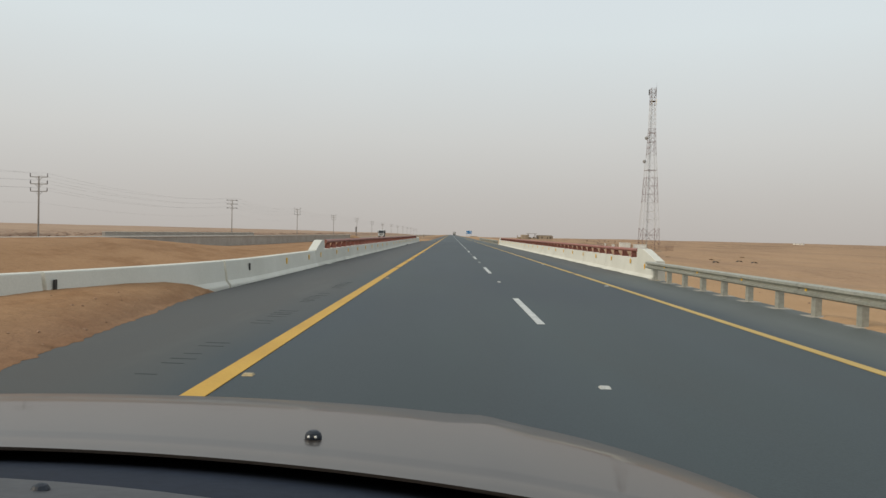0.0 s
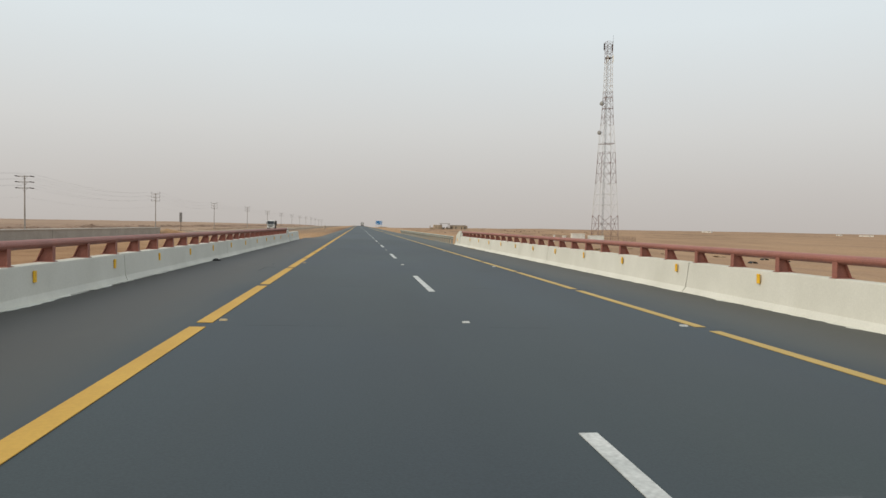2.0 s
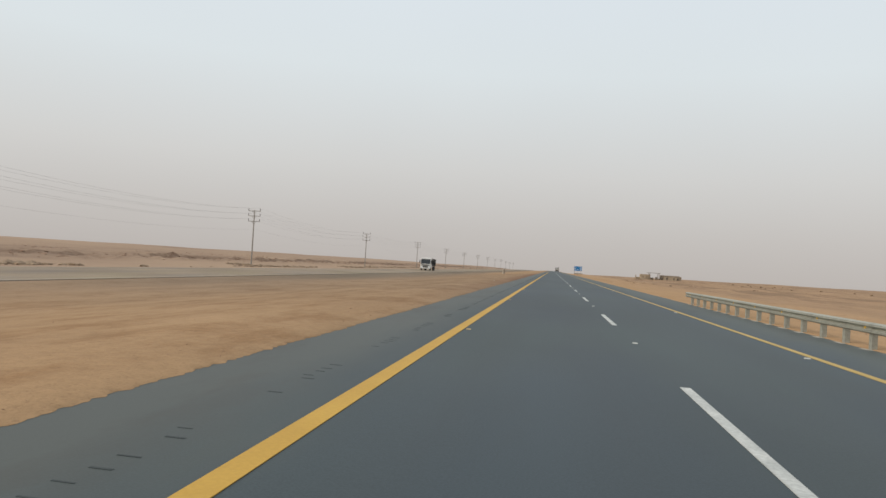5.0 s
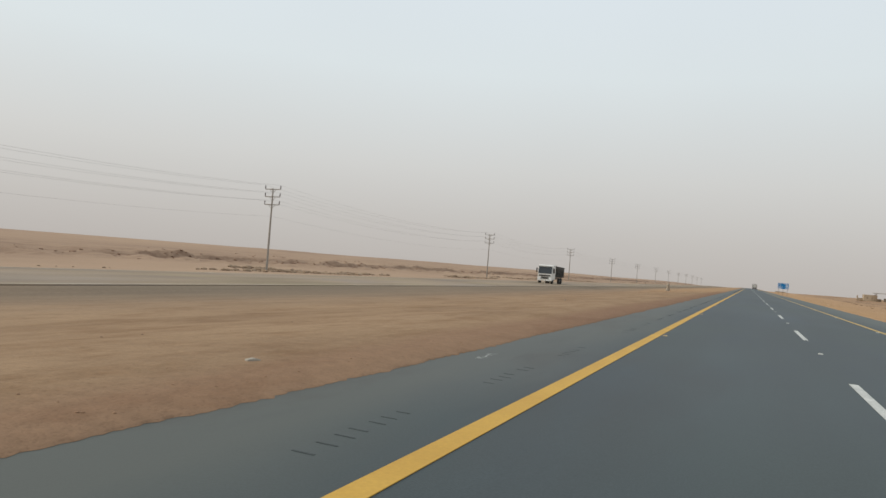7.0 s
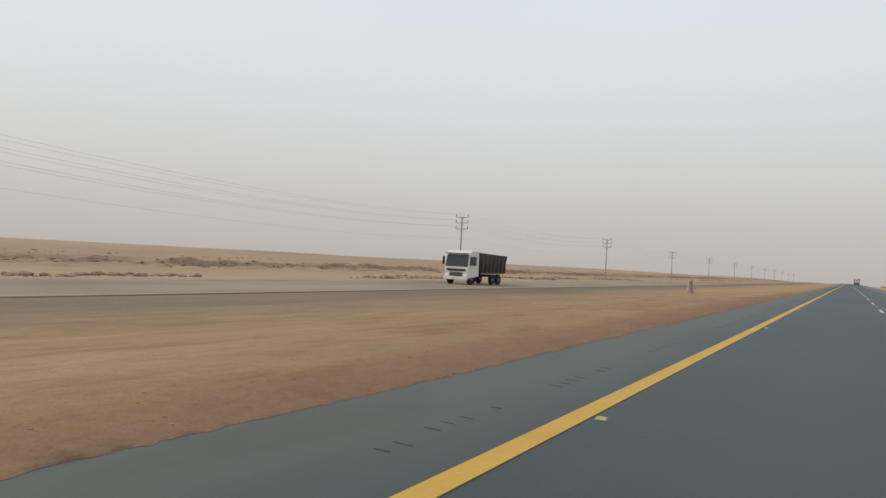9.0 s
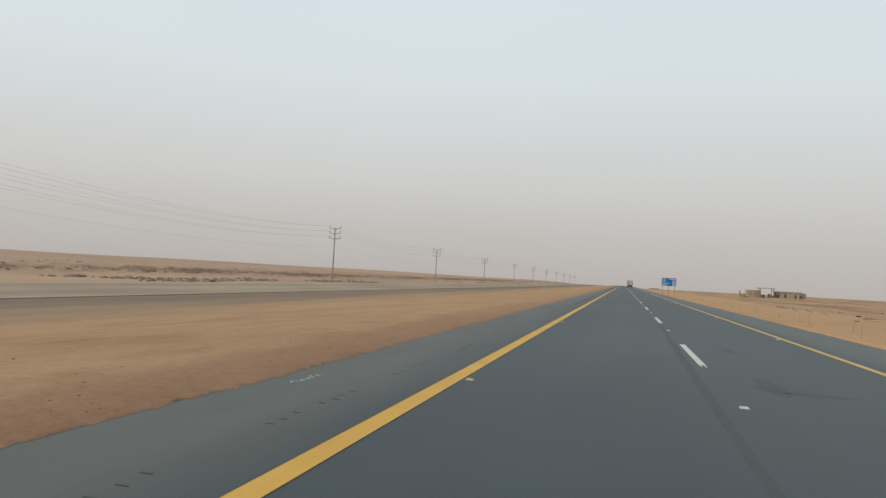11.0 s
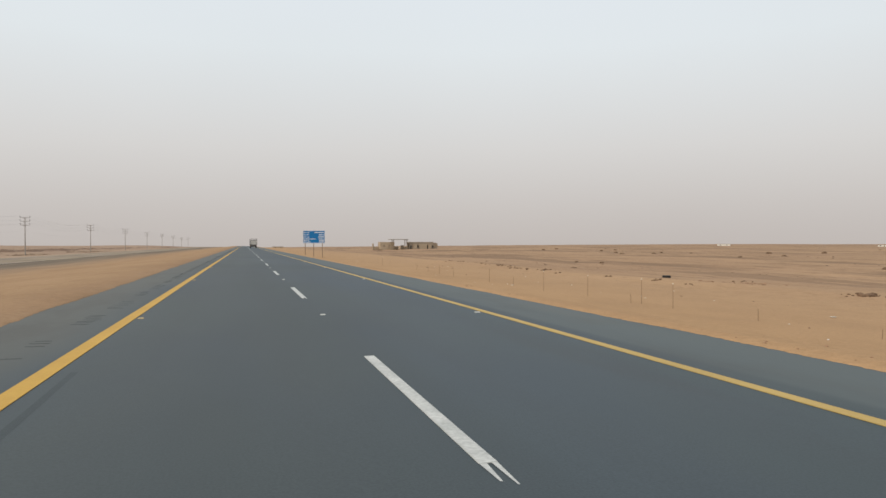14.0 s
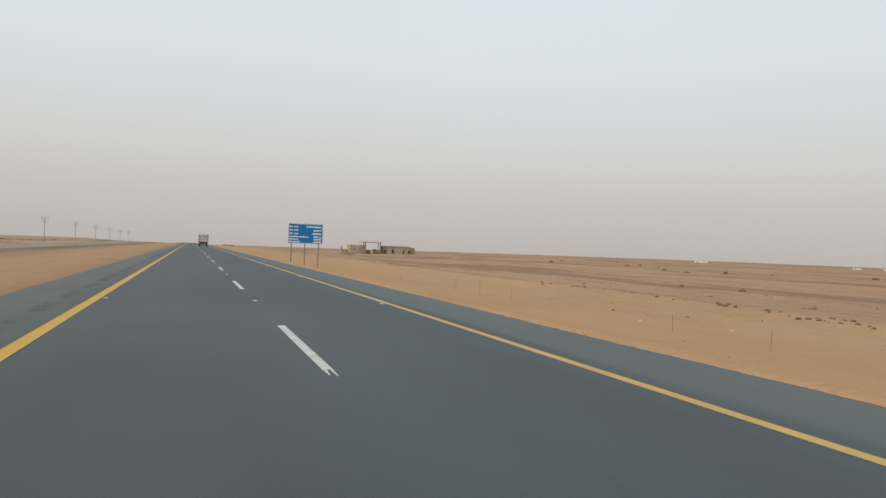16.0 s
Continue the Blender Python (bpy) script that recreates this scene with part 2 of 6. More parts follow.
    g2 = math_of(n, l, "MULTIPLY", math_of(n, l, "ADD", x, 29.0), 0.5, True)
    gravel = ramp_of(n, l, rut, ((0.3, (0.168, 0.132, 0.098)), (0.7, (0.212, 0.167, 0.122))))
    g3 = math_of(n, l, "MULTIPLY", math_of(n, l, "SUBTRACT", xyz.outputs[1], 146.0), 0.016, True)
    c = mix_of(n, l, math_of(n, l, "MULTIPLY", math_of(n, l, "MULTIPLY", g1, g2), g3), c, gravel)
    # dark streaks paint shaded overhangs on the spoil bank; dark gravel drifts come below
    bank = math_of(n, l, "MULTIPLY", math_of(n, l, "SUBTRACT", -70.0, x), 0.2, True)
    bank3 = math_of(n, l, "MULTIPLY", math_of(n, l, "SUBTRACT", -55.0, x), 0.2, True)
    bank2 = math_of(n, l, "MULTIPLY", math_of(n, l, "ADD", x, 108.0), 0.1, True)
    cut = ramp_of(n, l, noise_of(n, l, 0.16, 5, (1.9, 0.36, 1), rough=0.7), ((0.49, (0, 0, 0)), (0.55, (1, 1, 1))))
    c = mix_of(n, l, math_of(n, l, "MULTIPLY", math_of(n, l, "MULTIPLY", bank, bank2), math_of(n, l, "MULTIPLY", cut, 0.28)), c, (0.19, 0.12, 0.085))
    # steep faces of the bank turn a darker brown, picked by their normal
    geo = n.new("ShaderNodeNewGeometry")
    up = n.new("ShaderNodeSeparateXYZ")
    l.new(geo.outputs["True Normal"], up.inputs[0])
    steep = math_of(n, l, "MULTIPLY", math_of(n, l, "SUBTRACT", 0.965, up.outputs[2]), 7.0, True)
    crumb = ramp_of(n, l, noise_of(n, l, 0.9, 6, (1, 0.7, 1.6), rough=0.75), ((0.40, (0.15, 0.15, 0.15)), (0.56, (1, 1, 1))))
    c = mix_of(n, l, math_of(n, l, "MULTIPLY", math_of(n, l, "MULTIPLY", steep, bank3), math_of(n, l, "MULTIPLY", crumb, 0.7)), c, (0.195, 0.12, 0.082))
    east = math_of(n, l, "MULTIPLY", math_of(n, l, "SUBTRACT", math_of(n, l, "ADD", x, math_of(n, l, "MULTIPLY", mid, 8.0)), 38.0), 0.12, True)
    plain = ramp_of(n, l, noise_of(n, l, 0.09, 6, (1, 0.3, 1), rough=0.7), ((0.3, (0.275, 0.174, 0.107)), (0.7, (0.395, 0.253, 0.150))))
    c = mix_of(n, l, math_of(n, l, "MULTIPLY", east, 0.6), c, plain)
    later = math_of(n, l, "MULTIPLY_ADD", math_of(n, l, "MULTIPLY", math_of(n, l, "SUBTRACT", xyz.outputs[1], 270.0), 0.01, True), 0.75)
    later.node.inputs[2].default_value = 0.25
    for scale, along, lo, dark in ((0.045, 0.17, 0.53, 0.75), (0.12, 0.12, 0.55, 0.65), (0.34, 0.10, 0.56, 0.5)):
        drift = ramp_of(n, l, noise_of(n, l, scale, 6, (1.0, along, 1), rough=0.66), ((lo, (0, 0, 0)), (lo + 0.05, (1, 1, 1))))
        c = mix_of(n, l, math_of(n, l, "MULTIPLY", math_of(n, l, "MULTIPLY", east, later), math_of(n, l, "MULTIPLY", drift, dark)), c, (0.225, 0.146, 0.092))
    # gravelly speckle of the plain, with pale washed spots between
    speck = ramp_of(n, l, noise_of(n, l, 1.3, 6, (1, 0.6, 1), rough=0.75), ((0.34, (0.80, 0.77, 0.75)), (0.5, (1.0, 1.0, 1.0)), (0.68, (1.08, 1.08, 1.07))))
    c = mix_of(n, l, math_of(n, l, "MULTIPLY", math_of(n, l, "MULTIPLY", math_of(n, l, "SUBTRACT", x, 20.0), 0.08, True), 0.8), c, mix_of(n, l, 1.0, c, speck, "MULTIPLY"))
    # red coarse grit along the shoulder's edge
    r1 = math_of(n, l, "MULTIPLY", math_of(n, l, "SUBTRACT", math_of(n, l, "ADD", x, math_of(n, l, "MULTIPLY", mid, 1.6)), -6.35), 1.4, True)
    before = math_of(n, l, "MULTIPLY", math_of(n, l, "MULTIPLY", math_of(n, l, "SUBTRACT", 12.0, xyz.outputs[1]), 0.1, True), 0.55)
    r2 = math_of(n, l, "MULTIPLY", math_of(n, l, "LESS_THAN", x, 0.0), math_of(n, l, "MAXIMUM", g3, before))
    r2 = math_of(n, l, "MULTIPLY", r2, early_on)
    c = mix_of(n, l, math_of(n, l, "MULTIPLY", math_of(n, l, "MULTIPLY", r1, r2), 0.7), c, (0.215, 0.123, 0.080))
    f = ramp_of(n, l, fine, ((0.3, (0.90, 0.90, 0.90)), (0.7, (1.06, 1.06, 1.06))))
    c = mix_of(n, l, 1.0, c, f, "MULTIPLY")
    p = ramp_of(n, l, pebble, ((0.33, (0.72, 0.68, 0.66)), (0.45, (1, 1, 1)), (0.72, (1.1, 1.08, 1.05))))
    c = mix_of(n, l, 0.5, c, p, "MULTIPLY")
    l.new(c, b.inputs["Base Color"])
    rel = math_of(n, l, "ADD", fine, math_of(n, l, "MULTIPLY", pebble, 0.4))
    bump_of(n, l, b, rel, 0.38, 0.05)
    return m


def wash_material():
    """Lime-washed concrete: chalky, with faint rain streaks and grime splashed up from the road."""
    m, n, l, b = material("whitewashed_concrete", 0.9, 0.0, 0.15)
    big = noise_of(n, l, 0.7, 5)
    streak = noise_of(n, l, 1.1, 4, (1, 1.2, 0.4))
    fine = noise_of(n, l, 30, 3)
    c = ramp_of(n, l, big, ((0.3, (0.575, 0.563, 0.495)), (0.65, (0.64, 0.628, 0.56))))
    s = ramp_of(n, l, streak, ((0.25, (0.93, 0.925, 0.91)), (0.5, (1, 1, 1))))
    c = mix_of(n, l, 0.45, c, s, "MULTIPLY")
    f = ramp_of(n, l, fine, ((0.3, (0.95, 0.95, 0.95)), (0.7, (1.03, 1.03, 1.03))))
    c = mix_of(n, l, 1.0, c, f, "MULTIPLY")
    spots = noise_of(n, l, 2.6, 6, rough=0.7)
    d = ramp_of(n, l, spots, ((0.66, (0, 0, 0)), (0.74, (1, 1, 1))))
    c = mix_of(n, l, math_of(n, l, "MULTIPLY", d, 0.3), c, (0.36, 0.33, 0.28))
    l.new(c, b.inputs["Base Color"])
    bump_of(n, l, b, fine, 0.15, 0.006)
    return m


SAND = sand_material()
ASPHALT = asphalt_material("asphalt", (0.0412, 0.0548, 0.0592), (0.082, 0.094, 0.083), 3.7)
OLD_ASPHALT = asphalt_material("dusty_asphalt", (0.285, 0.226, 0.168), (0.3, 0.26, 0.2), None, 0.95, 0.08)
FADED_WHITE = worn("faded_white_line", (0.44, 0.39, 0.31), (0.36, 0.30, 0.235), 0.8, 0, 0.4, 20, 0.1, 0.2)
YELLOW = worn("yellow_road_paint", (0.545, 0.325, 0.058), (0.49, 0.285, 0.05), 0.7, 0, 0.8, 30, 0.08, 0.3, grit=0.35)
DUSTY_YELLOW = worn("dusty_yellow_road_paint", (0.50, 0.345, 0.11), (0.44, 0.30, 0.092), 0.7, 0, 0.8, 30, 0.08, 0.3, grit=0.35)
WHITE_PAINT = worn("white_road_paint", (0.57, 0.57, 0.54), (0.42, 0.43, 0.41), 0.7, 0, 2.0, 25, 0.2, 0.3)
STUD_WHITE = worn("stud_plastic", (0.50, 0.50, 0.47), (0.40, 0.39, 0.35), 0.5, 0, 8, 60)
STUD_YELLOW = worn("stud_amber", (0.44, 0.33, 0.17), (0.36, 0.28, 0.15), 0.5, 0, 8, 60)
WHITEWASH = wash_material()
GREY_CONCRETE = worn("grey_concrete", (0.40, 0.365, 0.32), (0.33, 0.30, 0.26), 0.9, 0, 0.7, 14, 0.4, 0.2, 0.04)
PALE_CONCRETE = worn("pale_concrete", (0.42, 0.38, 0.32), (0.34, 0.30, 0.25), 0.9, 0, 1.2, 16, 0.4, 0.2, 0.05)
PALE_COPING = worn("pale_coping", (0.56, 0.52, 0.46), (0.46, 0.42, 0.37), 0.9, 0, 0.9, 14, 0.3, 0.2)
DARK_CONCRETE = worn("dark_stained_concrete", (0.40, 0.335, 0.265), (0.33, 0.275, 0.22), 0.9, 0, 0.9, 14, 0.4, 0.2)
STUB_PALE = worn("sandy_pale_concrete", (0.50, 0.43, 0.345), (0.42, 0.355, 0.28), 0.9, 0, 0.9, 14, 0.3, 0.2)
BLOWN_DUST = worn("blown_pale_sand", (0.34, 0.285, 0.195), (0.26, 0.22, 0.155), 0.95, 0, 3.0, 30, 0.3, 0.1)
RED_OXIDE = worn("red_oxide_paint", (0.32, 0.122, 0.088), (0.265, 0.105, 0.078), 0.55, 0, 2.5, 40, 0.12, 0.4, 0.05)
GALVANISED = worn("galvanised_steel", (0.375, 0.37, 0.315), (0.33, 0.325, 0.275), 0.55, 0.3, 0.6, 12, 0.04, 0.5, 0.03)
REFLECTOR = worn("amber_reflector", (0.86, 0.50, 0.03), (0.78, 0.44, 0.022), 0.3, 0, 6, 60)
GROOVE = worn("worn_groove", (0.037, 0.045, 0.046), (0.050, 0.060, 0.061), 0.8, 0, 3, 60)
SCUFF = worn("pale_scuff", (0.070, 0.084, 0.086), (0.055, 0.068, 0.070), 0.8, 0, 1.5, 50)
SKID = worn("skid_rubber", (0.037, 0.048, 0.051), (0.043, 0.056, 0.060), 0.7, 0, 0.9, 50)
DARK_JOINT = worn("joint_filler", (0.09, 0.08, 0.066), (0.065, 0.058, 0.05), 0.9, 0, 6, 60)
# pole steel is paled in its base colour to stand in for haze
HAZED_STEEL = worn("weathered_pole", (0.33, 0.30, 0.265), (0.275, 0.25, 0.22), 0.75, 0.1, 1.5, 25, 0.1, 0.3, 0.04)
INSULATOR = worn("insulator_porcelain", (0.06, 0.045, 0.04), (0.08, 0.06, 0.05), 0.35, 0, 8, 60)
WIRE = worn("aluminium_wire", (0.42, 0.41, 0.405), (0.38, 0.37, 0.365), 0.5, 0.5, 8, 60)
TOWER_RED = worn("faded_red_tower_paint", (0.235, 0.15, 0.13), (0.19, 0.125, 0.11), 0.7, 0, 0.8, 20, 0.1)
TOWER_WHITE = worn("faded_white_tower_paint", (0.64, 0.63, 0.62), (0.56, 0.55, 0.54), 0.7, 0, 0.8, 20, 0.1)
DARK_METAL = worn("dark_metal", (0.035, 0.033, 0.032), (0.05, 0.046, 0.043), 0.5, 0.3, 4, 40)
GREY_METAL = worn("grey_metal", (0.26, 0.26, 0.255), (0.20, 0.20, 0.195), 0.5, 0.4, 4, 40)
WHITE_SHEET = worn("white_painted_sheet", (0.79, 0.77, 0.71), (0.68, 0.65, 0.58), 0.55, 0, 1.2, 30)
SIGN_BLUE = worn("sign_blue", (0.003, 0.185, 0.48), (0.002, 0.165, 0.44), 0.45, 0, 1.5, 60, 0.02)
SIGN_WHITE = worn("sign_white", (0.86, 0.88, 0.90), (0.80, 0.82, 0.84), 0.4, 0, 3, 60, 0.02)
SIGN_POST = worn("sign_post_steel", (0.28, 0.205, 0.145), (0.22, 0.16, 0.12), 0.7, 0.2, 2, 30)
RUBBER = worn("tyre_rubber", (0.018, 0.018, 0.018), (0.028, 0.027, 0.026), 0.85, 0, 5, 50)
GLASS = worn("dark_window_glass", (0.02, 0.024, 0.028), (0.028, 0.03, 0.033), 0.12, 0, 3, 50, 0.0, 0.6)
TRUCK_WHITE = worn("white_truck_paint", (0.70, 0.69, 0.66), (0.62, 0.60, 0.56), 0.4, 0, 1.5, 30, 0.03, 0.5)
DUMP_STEEL = worn("dirty_dump_body", (0.055, 0.055, 0.055), (0.085, 0.078, 0.068), 0.7, 0.2, 1.5, 20, 0.1)
TARP = worn("pale_canvas_cover", (0.56, 0.54, 0.50), (0.47, 0.45, 0.41), 0.85, 0, 1.5, 20)
MUD_BLOCK = worn("sandy_blockwork", (0.46, 0.37, 0.27), (0.38, 0.30, 0.215), 0.95, 0, 0.35, 4, 0.4, 0.15)
DARK_BRICK = worn("dark_blockwork", (0.34, 0.275, 0.205), (0.27, 0.215, 0.16), 0.95, 0, 0.4, 4, 0.4, 0.15)
ROCK = worn("desert_rock", (0.27, 0.18, 0.125), (0.20, 0.135, 0.095), 0.95, 0, 0.8, 6, 0.6, 0.15)
DARK_ROCK = worn("dark_desert_rock", (0.205, 0.128, 0.08), (0.135, 0.085, 0.055), 0.95, 0, 0.8, 6, 0.6, 0.15)
EARTH = worn("red_brown_earth", (0.34, 0.215, 0.135), (0.275, 0.17, 0.108), 0.95, 0, 0.8, 8, 0.6, 0.15)
BANK_ROCK = worn("broken_bank_earth", (0.345, 0.225, 0.155), (0.265, 0.17, 0.12), 0.95, 0, 0.8, 6, 0.6, 0.15)
RUBBLE = worn("pale_rubble", (0.37, 0.275, 0.19), (0.17, 0.115, 0.078), 0.95, 0, 0.5, 6, 0.6, 0.15)
SCRUB = worn("dry_scrub", (0.36, 0.25, 0.155), (0.42, 0.30, 0.185), 0.95, 0, 3, 30)
WOOD = worn("bleached_stake", (0.25, 0.165, 0.098), (0.20, 0.135, 0.082), 0.9, 0, 4, 40)
MESH_WIRE = worn("rusty_fence_wire", (0.32, 0.22, 0.165), (0.26, 0.18, 0.135), 0.8, 0.2, 4, 40)

# ---- building helpers ----
FALL = -0.0096  # crossfall of the carriageway, down to the right


def sag(y):
    """The country falls away slowly far down the road."""
    d = max(0.0, y - 900.0)
    return -0.0045 * d * d / (d + 200.0)


def lay(bm):
    for v in bm.verts:
        v.co.z += FALL * v.co.x + sag(v.co.y)
    return bm


def part(name, bm, mat, parent=None, label="", at=(0, 0, 0), smooth=False):
    """Links a bmesh as one mesh object, under a thing or part if one is given."""
    me = bpy.data.meshes.new(name)
    bmesh.ops.recalc_face_normals(bm, faces=bm.faces)
    bm.to_mesh(me)
    bm.free()
    me.materials.append(mat)
    if smooth:
        me.shade_smooth()
    ob = new(name, me)
    ob.location = at
    ob.parent = parent
    if label:
        tagged(ob, label)
    return ob


def again(ob, at, parent=None, turn=0.0):
    """One more object on the same mesh."""
    o = new(ob.name.split(".")[0], ob.data)
    o.location, o.rotation_euler = at, (0, 0, turn)
    o.parent = parent if parent else ob.parent
    return o


def thing(name, at, label, category, group="", turn=0.0):
    e = new(name)
    e.location, e.rotation_euler = at, (0, 0, turn)
    e.empty_display_size = 0.3
    return tagged(e, label, category, group)


def box(bm, x0, x1, y0, y1, z0, z1, bevel=0.0):
    v = [bm.verts.new((x, y, z)) for z in (z0, z1) for y in (y0, y1) for x in (x0, x1)]
    faces = [bm.faces.new([v[i] for i in q]) for q in ((0, 1, 3, 2), (4, 6, 7, 5), (0, 4, 5, 1), (2, 3, 7, 6), (0, 2, 6, 4), (1, 5, 7, 3))]
    if bevel:
        bmesh.ops.bevel(bm, geom=list({e for f in faces for e in f.edges}), offset=bevel, segments=2, affect="EDGES", profile=0.5)
    return bm


def prism(bm, outline, y0, y1, steps=1, taper=None):
    """Extrudes an outline of (x, z) along y."""
    rings = []
    for k in range(steps + 1):
        y = y0 + (y1 - y0) * k / steps
        pts = taper(outline, y) if taper else outline
        rings.append([bm.verts.new((p[0], y, p[1])) for p in pts])
    n = len(outline)
    for a, b in zip(rings, rings[1:]):
        for i in range(n):
            bm.faces.new((a[i], a[(i + 1) % n], b[(i + 1) % n], b[i]))
    bm.faces.new(rings[0][::-1])
    bm.faces.new(rings[-1])
    return bm


def rod(bm, p, q, r0, r1=None, sides=8):
    """A round bar from p to q."""
    p, q = Vector(p), Vector(q)
    r1 = r0 if r1 is None else r1
    turn = (q - p).to_track_quat("Z", "Y").to_matrix()
    rings = []
    for c, r in ((p, r0), (q, r1)):
        rings.append([bm.verts.new(c + turn @ Vector((r * math.cos(2 * math.pi * k / sides), r * math.sin(2 * math.pi * k / sides), 0))) for k in range(sides)])
    for k in range(sides):
        bm.faces.new((rings[0][k], rings[0][(k + 1) % sides], rings[1][(k + 1) % sides], rings[1][k]))
    bm.faces.new(rings[0][::-1])
    bm.faces.new(rings[1])
    return bm


def ringed(bm, centre, profile, axis="X", sides=20):
    """A turned form: profile of (along, radius) round an axis through centre."""
    rows = []
    for a, r in profile:
        row = []
        for k in range(sides):
            c, s = r * math.cos(2 * math.pi * k / sides), r * math.sin(2 * math.pi * k / sides)
            off = {"X": (a, c, s), "Y": (c, a, s), "Z": (c, s, a)}[axis]
            row.append(bm.verts.new(Vector(centre) + Vector(off)))
        rows.append(row)
    for a, b in zip(rows, rows[1:]):
        for k in range(sides):
            bm.faces.new((a[k], a[(k + 1) % sides], b[(k + 1) % sides], b[k]))
    bm.faces.new(rows[0][::-1])
    bm.faces.new(rows[-1])
    return bm


def hump(v, lo, hi, soft):
    """1 inside lo..hi, falling to 0 over soft."""
    d = max(lo - v, v - hi, 0.0) / soft
    return 0.0 if d >= 1 else (1 - d * d * (3 - 2 * d))


# ---- ground: one sheet of desert ----
PROFILE = ((-4200, -15), (-1500, -3.5), (-500, 1.1), (-200, 1.25), (-130, 0.72), (-96, 0.12), (-84, -0.08), (-80.3, -0.18), (-79.3, -1.02), (-76, -1.22), (-66, -1.45), (-61, -1.5), (-44, -1.05), (-39.5, -0.80),
           (-37, -0.95), (-27.4, -0.95), (-26.6, -0.655), (-24.5, -0.85), (-16, -0.6), (-9.5, 0.0), (-7.4, 0.13), (-6.08, 0.122), (-5.76, 0.085), (-5.56, 0.035), (-5.1, -0.3), (-4, -0.45), (4, -0.5), (5.2, -0.45),
           (5.55, -0.14), (5.85, -0.056), (6.25, -0.02), (6.75, -0.045), (7.6, -0.32), (9.5, -0.98), (12, -1.52), (16, -1.66), (31, -1.98), (34.5, -1.78), (39, -2.15), (70, -2.92), (110, -2.0), (300, -0.5), (700, 0.6), (1500, -5.0), (4200, -20))
PROFILE_X, PROFILE_Z = [p[0] for p in PROFILE], [p[1] for p in PROFILE]


def scarp_x(y):
    """Where the broken edge of the spoil bank runs."""
    return -80.0 + 3.2 * noise.noise((0.3, y * 0.022, 1.0)) + 1.7 * noise.noise((4.1, y * 0.09, 2.0)) + 1.1 * noise.noise((7.7, y * 0.31, 3.0))


def ground_height(x, y):
    px = x
    if -100 < x < -66:
        px = x - (scarp_x(y) + 80.0) * hump(x, -86, -74, 8.0)
    if -9 < x < -4.5 and -14 < y < 8:
        # the sand's edge draws back to the foot of the barrier before the bridge
        u = min(1.0, max(0.0, (y + 11.5) / 11.0))
        px = x + 1.25 * u * u * (3 - 2 * u) * hump(x, -7.2, -4, 1.6)
    if -9 < x < -4.5 and 100 < y < 121:
        # and creeps out again past the loose barrier
        px = x + float(np.interp(y, (105.8, 108, 109.4, 111.7, 119), (1.2, 0.84, 0.54, 0.32, 0.0))) * hump(x, -7.2, -4, 1.6)
    if 4.5 < x < 8:
        # sand creeps over the edge of the right shoulder further on
        px = x + 5.85 - float(np.interp(y, (100, 320, 350, 378, 450), (5.9, 6.08, 5.88, 5.62, 5.52)))
    z = float(np.interp(px, PROFILE_X, PROFILE_Z)) + sag(y)
    ax = abs(x)
    n1 = noise.noise((x * 0.05, y * 0.035, 0.3))
    n2 = noise.noise((x * 0.35, y * 0.3, 5.1))
    n3 = noise.noise((x * 1.1, y * 0.9, 9.7))
    away = min(1.0, max(0.0, (ax - 9.0) / 20.0)) * (1.0 - 0.9 * hump(x, -39.5, -25.5, 3.0))
    z += away * (0.22 * n1 + 0.06 * n2)
    if 5.3 < ax < 16:
        z += (0.018 * n3 + 0.022 * n2) * (0.3 if 0 < x < 7 else 1.0)
    # low ripples and washed ledges of the plain
    if x > 30:
        far = min(1.0, (x - 30) / 25)
        r = noise.noise((x * 0.11, y * 0.022, 3.3)) + 0.5 * noise.noise((x * 0.3, y * 0.06, 8.1))
        z += far * (0.16 * r + 0.2 * math.floor(2.5 * r) / 2.5)
    # flat bed under the other carriageway
    if -39 < x < -27.2:
        z = -0.95 + sag(y)
    # broken spoil bank beyond the power line
    if x < -66:
        # some stretches have slumped to a plain slope, and clods lie below
        slump = min(1.0, max(0.0, 0.3 + 1.5 * noise.noise((2.2, y * 0.035, 6.0))))
        ramp = float(np.interp(px, (-88, -73), (0.0, -1.28)))
        if -90 < px < -72:
            z += slump * 0.75 * (ramp + sag(y) - z)
        near_edge = math.exp(-(((px + 79.0) / 5.5) ** 2))
        z += near_edge * (0.55 * noise.noise((x * 0.35, y * 0.22, 2.0)) + 0.45 * abs(noise.noise((x * 0.9, y * 0.5, 7.0))) - 0.1)
        z += 0.14 * hump(px, -76, -66, 3.0) * noise.noise((x * 0.5, y * 0.3, 8.0))
        z += min(1.0, (-66 - x) / 60) * 0.5 * noise.noise((x * 0.012, y * 0.010, 4.0))
    # the plain sinks to the far right
    if x > 250:
        z -= 6.0 * min(1.0, (x - 250) / 400) * hump(y, -900, 880, 420)
    far_out = min(1.0, max(0.0, (math.hypot(x, y - 250) - 420) / 500))
    z += far_out * (1.3 * noise.noise((x * 0.0045, y * 0.0045, 12.0)) + 0.6 * noise.noise((x * 0.013, y * 0.013, 13.0))) * (1.0 if ax > 60 else max(0.0, (ax - 20) / 40))
    # the dry wadi under the two bridges
    if not -27 < x < -8:
        z -= 0.9 * hump(y, 52, 96, 16) * hump(x, -70, 60, 30)
    # the wadi's bed runs on beyond the bridge on the right
    z -= 0.75 * hump(y, 60, 160, 45) * hump(x, 52, 110, 25)
